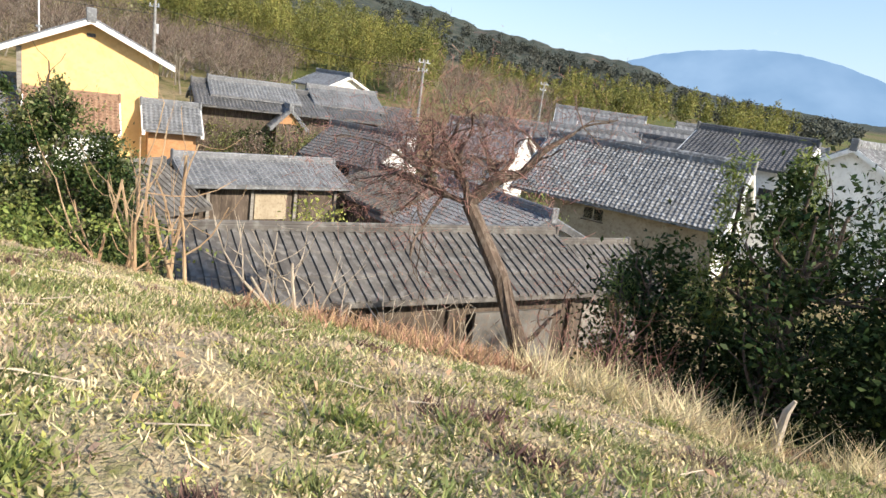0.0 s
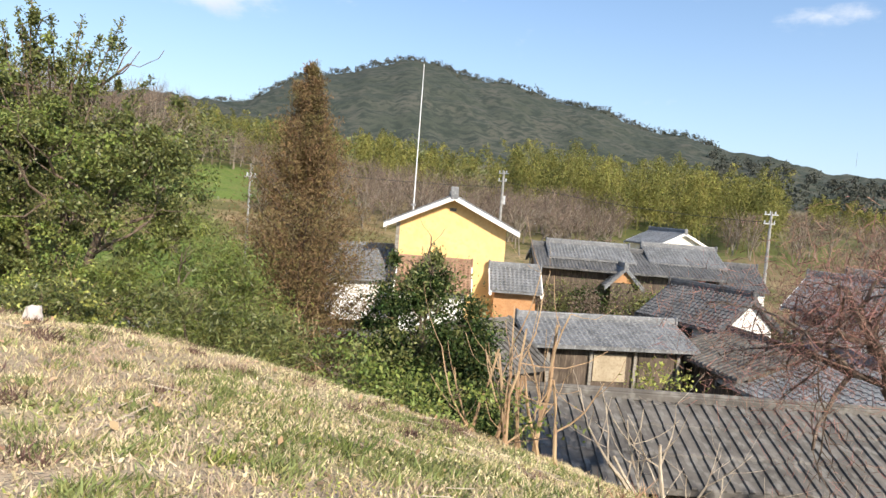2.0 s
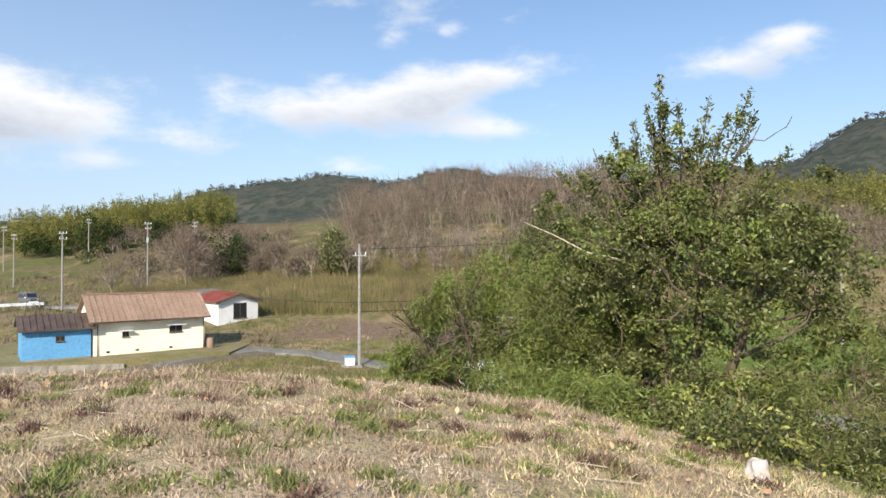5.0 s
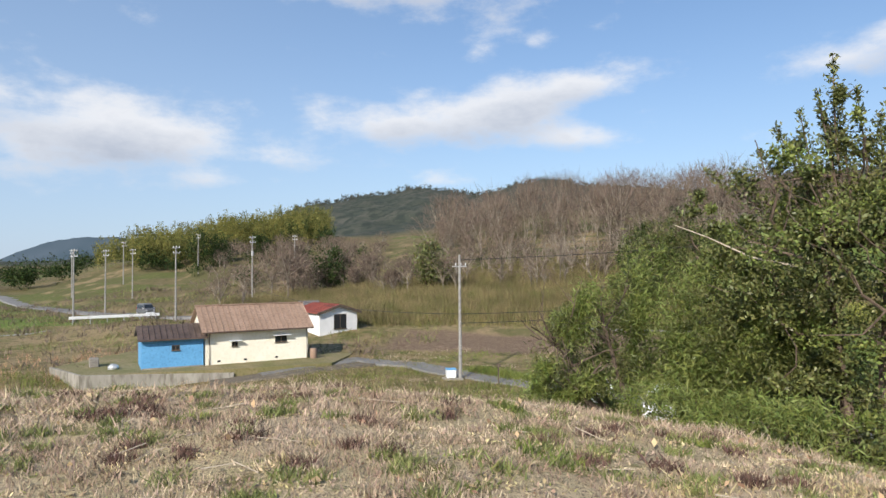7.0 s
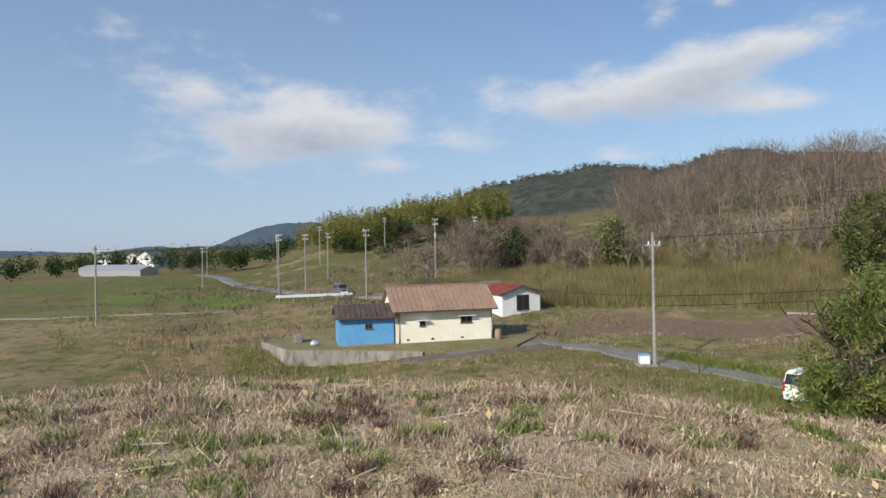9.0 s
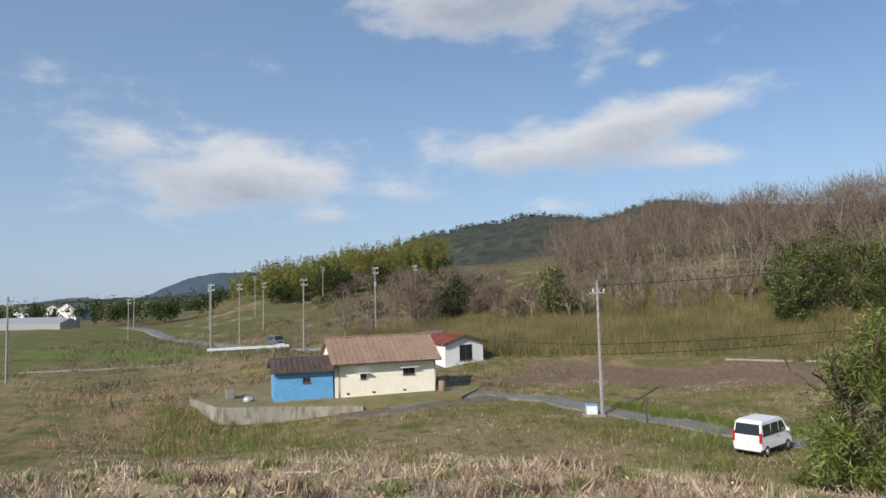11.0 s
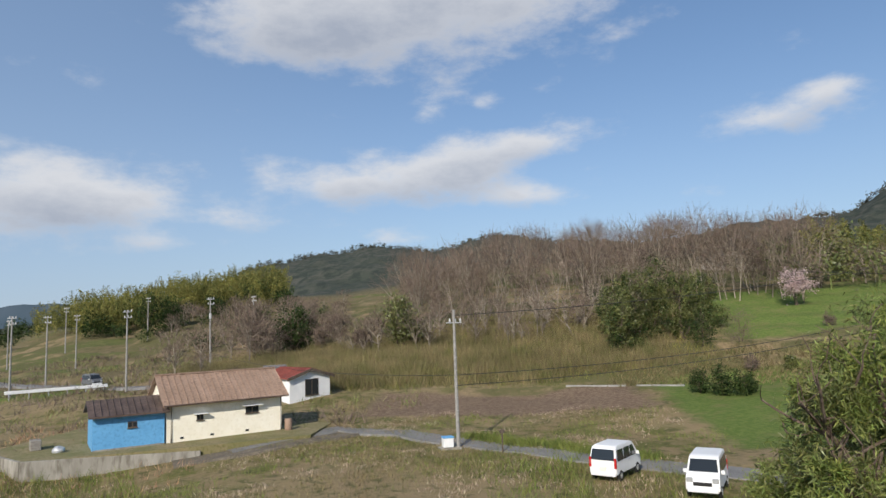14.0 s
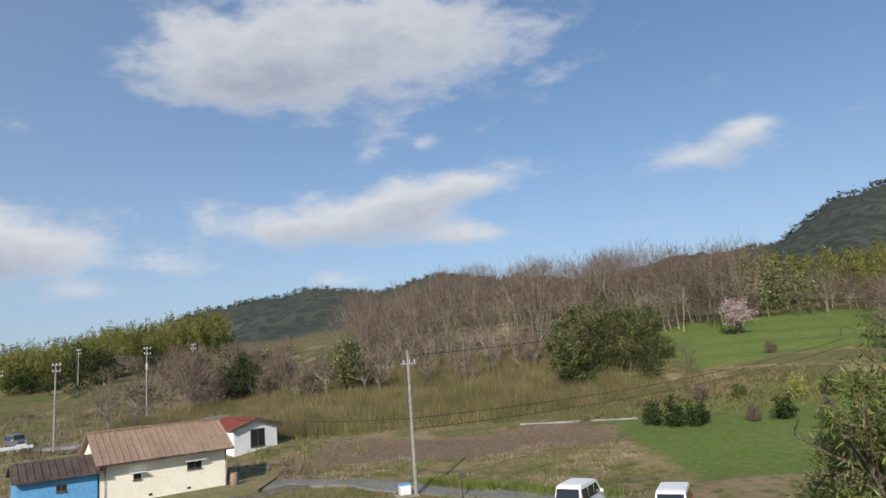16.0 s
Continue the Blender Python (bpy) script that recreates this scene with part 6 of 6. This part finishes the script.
for bx, by, bh, bm_leaf in ((-64.5, 38.2, 2.4, M_LEAF_D), (-62.7, 39.2, 3.0, M_LEAF_D), (-61.2, 40.4, 2.6, M_LEAF_D), (-61.8, 41.6, 1.6, M_LEAF), (-56.8, 46.1, 2.3, M_LEAF_D), (-58.6, 44.4, 1.8, M_TWIG), (-66.3, 50.5, 1.7, M_LEAF),
                       (-54.3, 48.4, 2.0, M_TWIG), (-60.7, 56.4, 2.2, M_LEAF), (-62.2, 53.8, 2.4, M_LEAF_Y), (-59.4, 57.2, 1.8, M_LEAF_Y), (-75.9, 65.4, 1.8, M_TWIG), (-68.6, 47.6, 1.9, M_TWIG), (-79.0, 50.0, 5.5, M_LEAF_D), (-77.4, 53.6, 5.0, M_TWIG)):
    z = gz(bx, by)
    leafy("field_bush", bx, by, [(bx, by, z + bh * 0.45, bh * 0.38, bh * 0.38, bh * 0.45), (bx + bh * 0.2, by - bh * 0.15, z + bh * 0.3, bh * 0.36, bh * 0.36, bh * 0.3)], bm_leaf, 1500, 0.2 if bm_leaf is not M_TWIG else 0.3,
          "ragged low bush on the terrace bank above the field", "bush", clusters=70, group="field bushes", trunk=2, slim=0.5 if bm_leaf is not M_TWIG else 0.1)


# ---- turf of the mound ----
def turf(name, n, h, w, mat, label, region, keep, lean=0.5, category="grass", per=1, spread=0.05, near=1.0, flat=False):
    """Blades over the mound, thinned by distance from the walk and gathered where keep() is high."""
    x0, x1, y0, y1 = region
    x, y = rng.uniform(x0, x1, n * 3), rng.uniform(y0, y1, n * 3)
    # distance from the walk
    t = np.clip((-x - 1) / 10, 0, 1)
    d = np.hypot(x + 1 + 10 * t, y - 0.4 + 1.9 * t)
    p = keep(x, y) * np.clip(3.2 / np.maximum(d, 1.5), 0.25, 1.0) ** near
    z = ground_z(x, y)
    ok = (rng.uniform(size=n * 3) < p) & (z > 1.2)
    x, y = x[ok][:n], y[ok][:n]
    if per > 1:
        x, y = np.repeat(x, per), np.repeat(y, per)
        x = x + rng.normal(size=len(x)) * spread
        y = y + rng.normal(size=len(y)) * spread
    z = ground_z(x, y)
    if flat:
        p = np.column_stack([x, y, z + 0.004 + rng.uniform(0, 0.022, len(x))])
        return tagged(quads(name, leaf_quads(p, h, 0.45, w), mat), label, category, kind="stuff")
    return tagged(tris(name, blade_tris(np.column_stack([x, y, z - 0.01]), h, w, lean), mat), label, category, kind="stuff")


REGION = (-19, 9, -9, 12)


def sunny(x, y):
    """1 over the start of the walk, where the turf is greener, falling to 0 along it."""
    return smooth01((x + 7.0 + 1.2 * wob(x, y, 0.8, 2)) / 4.0)


def leafless(x, y):
    return 1.0 + 0 * x


turf("dry_turf", 150000, 0.026, 0.0075, M_DRY, "short straw-coloured dry turf on the mound", REGION, lambda x, y: (0.2 + 0.8 * sunny(x, y)) * (0.10 + 0.90 * patch(2.3, 5.0, -0.3, 0.2)(x, y)), 0.9)
turf("stubble_turf", 260000, 0.05, 0.0065, M_DRYGREY, "pale brown dry stubble on the mound", REGION, lambda x, y: (1.0 - 0.7 * sunny(x, y)) * (0.14 + 0.86 * patch(2.5, 7.0, -0.4, 0.1)(x, y)), 0.42)
turf("yellow_turf", 60000, 0.026, 0.009, M_LEAF_Y, "low yellow-green turf leaves", REGION, lambda x, y: (0.12 + 0.88 * sunny(x, y)) * patch(1.2, 3.0, -0.2, 0.3)(x, y), 1.0)
turf("straw_cushions", 1500, 0.045, 0.008, M_DRY, "pale straw cushions standing out of the dry turf", REGION, lambda x, y: (0.25 + 0.75 * sunny(x, y)) * patch(2.1, 9.0, -0.3, 0.4)(x, y), 0.8, "grass", 46, 0.05, 0.6)
turf("stubble_cushions", 1800, 0.065, 0.0075, M_DRYGREY, "pale brown stubble cushions on the mound", REGION, lambda x, y: (1.0 - 0.75 * sunny(x, y)) * patch(2.4, 2.0, -0.3, 0.4)(x, y), 0.6, "grass", 40, 0.05, 0.6)
turf("mat_leaves", 6200, 0.034, 0.42, M_DRY, "pale dry leaf mats on the mound", REGION, lambda x, y: (0.2 + 0.8 * sunny(x, y)) * patch(2.6, 6.0, -0.4, 0.3)(x, y), 0, "leaves", 34, 0.06, 0.7, True)
turf("mat_leaves", 1500, 0.032, 0.45, M_LEAF_Y, "pale yellow-green leaf mats on the mound", REGION, lambda x, y: (0.08 + 0.92 * sunny(x, y)) * patch(1.9, 12.0, -0.2, 0.4)(x, y), 0, "leaves", 34, 0.07, 0.7, True)
turf("mat_leaves", 2600, 0.032, 0.36, M_DRYGREY, "pale brown leaf mats on the mound", REGION, lambda x, y: (1.0 - 0.6 * sunny(x, y)) * patch(2.2, 15.0, -0.4, 0.3)(x, y), 0, "leaves", 34, 0.06, 0.7, True)
turf("dark_tussocks", 640, 0.075, 0.008, M_HERB, "dark grey-green tussocks standing out of the stubble", REGION, lambda x, y: 1.0 - 0.6 * sunny(x, y), 0.6, "herbs", 110, 0.06, 0.15)
turf("dark_tussocks", 260, 0.075, 0.008, M_MAROON, "dark maroon-brown tussocks standing out of the stubble", REGION, lambda x, y: 1.0 - 0.85 * sunny(x, y), 0.6, "weeds", 110, 0.06, 0.15)
turf("green_tufts", 500, 0.06, 0.011, M_HERB, "scattered grey-green herb cushions on the mound", REGION, patch(1.1, 1.0, -0.2, 0.5), 0.7, "herbs", 90, 0.085, 0.3)
turf("herb_leaves", 420, 0.055, 0.014, M_HERB, "broad-leaved green herbs in the turf", (-6, 4, 0.5, 8), patch(1.4, 11.0, -0.2, 0.4), 0.9, "herbs", 60, 0.09, 0.3)
turf("fresh_tufts", 150, 0.085, 0.012, M_GRASS, "scattered fresh green grass tufts on the mound", REGION, patch(1.3, 4.0, 0.0, 0.5), 0.7, "grass", 80, 0.075, 0.3)
turf("maroon_tufts", 240, 0.075, 0.012, M_MAROON, "scattered maroon dry weeds on the mound", REGION, patch(1.5, 8.0, 0.0, 0.6), 0.8, "weeds", 80, 0.085, 0.3)
turf("bracken", 170, 0.20, 0.011, M_RUST, "rusty brown bracken on the slope", (-2.6, 4.5, 6.6, 10), patch(0.8, 2.0, -0.2, 0.5), 0.6, "bracken", 30, 0.14, 0.2)
turf("straw_tufts", 240, 0.36, 0.007, M_DRY, "long pale straw tufts on the slope", (0.6, 5.5, 5.6, 10), patch(0.9, 6.0, -0.2, 0.5), 0.7, "grass", 26, 0.13, 0.2)
turf("slope_grass", 900, 0.065, 0.010, M_HERB, "green grass on the slope", (-10, 7, 3.0, 13), patch(0.7, 4.0, -0.1, 0.5), 0.7, "grass", 30, 0.15, 0.2)
turf("slope_straw", 3000, 0.055, 0.008, M_DRY, "dry grass on the slope", (-10, 7, 3.0, 12), leafless, 0.7, "grass", 26, 0.2, 0.2)
turf("edge_straw", 420, 0.11, 0.009, M_DRYGREY, "taller dry grass along the mound's edge", (-18, -11.5, -6, 7), patch(1.0, 9.0, -0.2, 0.4), 0.6, "grass", 24, 0.14, 0.2)


def leaf_litter():
    """Dead leaves lying flat on the turf."""
    x, y = rng.uniform(-15, 5, 1500), rng.uniform(-5, 9, 1500)
    p = np.column_stack([x, y, ground_z(x, y) + 0.03])
    tagged(quads("leaf_litter", leaf_quads(p, 0.065, 0.9, 0.6), M_DEADLEAF), "tan dead leaves scattered on the turf", "leaves", kind="stuff")


leaf_litter()


def litter():
    """Fallen dry twigs and stalks lying on the turf."""
    V = []
    for _ in range(420):
        x, y = rng.uniform(-16, 4), rng.uniform(-6, 8)
        a, ln = rng.uniform(0, 2 * np.pi), rng.uniform(0.08, 0.55) * rng.uniform(0.4, 1)
        x2, y2 = x + math.cos(a) * ln, y + math.sin(a) * ln
        p, q = np.array([x, y, gz(x, y) + 0.03]), np.array([x2, y2, gz(x2, y2) + 0.06])
        w = np.array([-math.sin(a), math.cos(a), 0]) * 0.004
        u = np.array([0, 0, 0.006])
        V.append([p - w, q - w, q + u, p + u])
        V.append([p + u, q + u, q + w, p + w])
    tagged(quads("twig_litter", np.array(V), M_PALEBARK), "pale dry twigs lying on the turf", "twigs", kind="stuff")


litter()
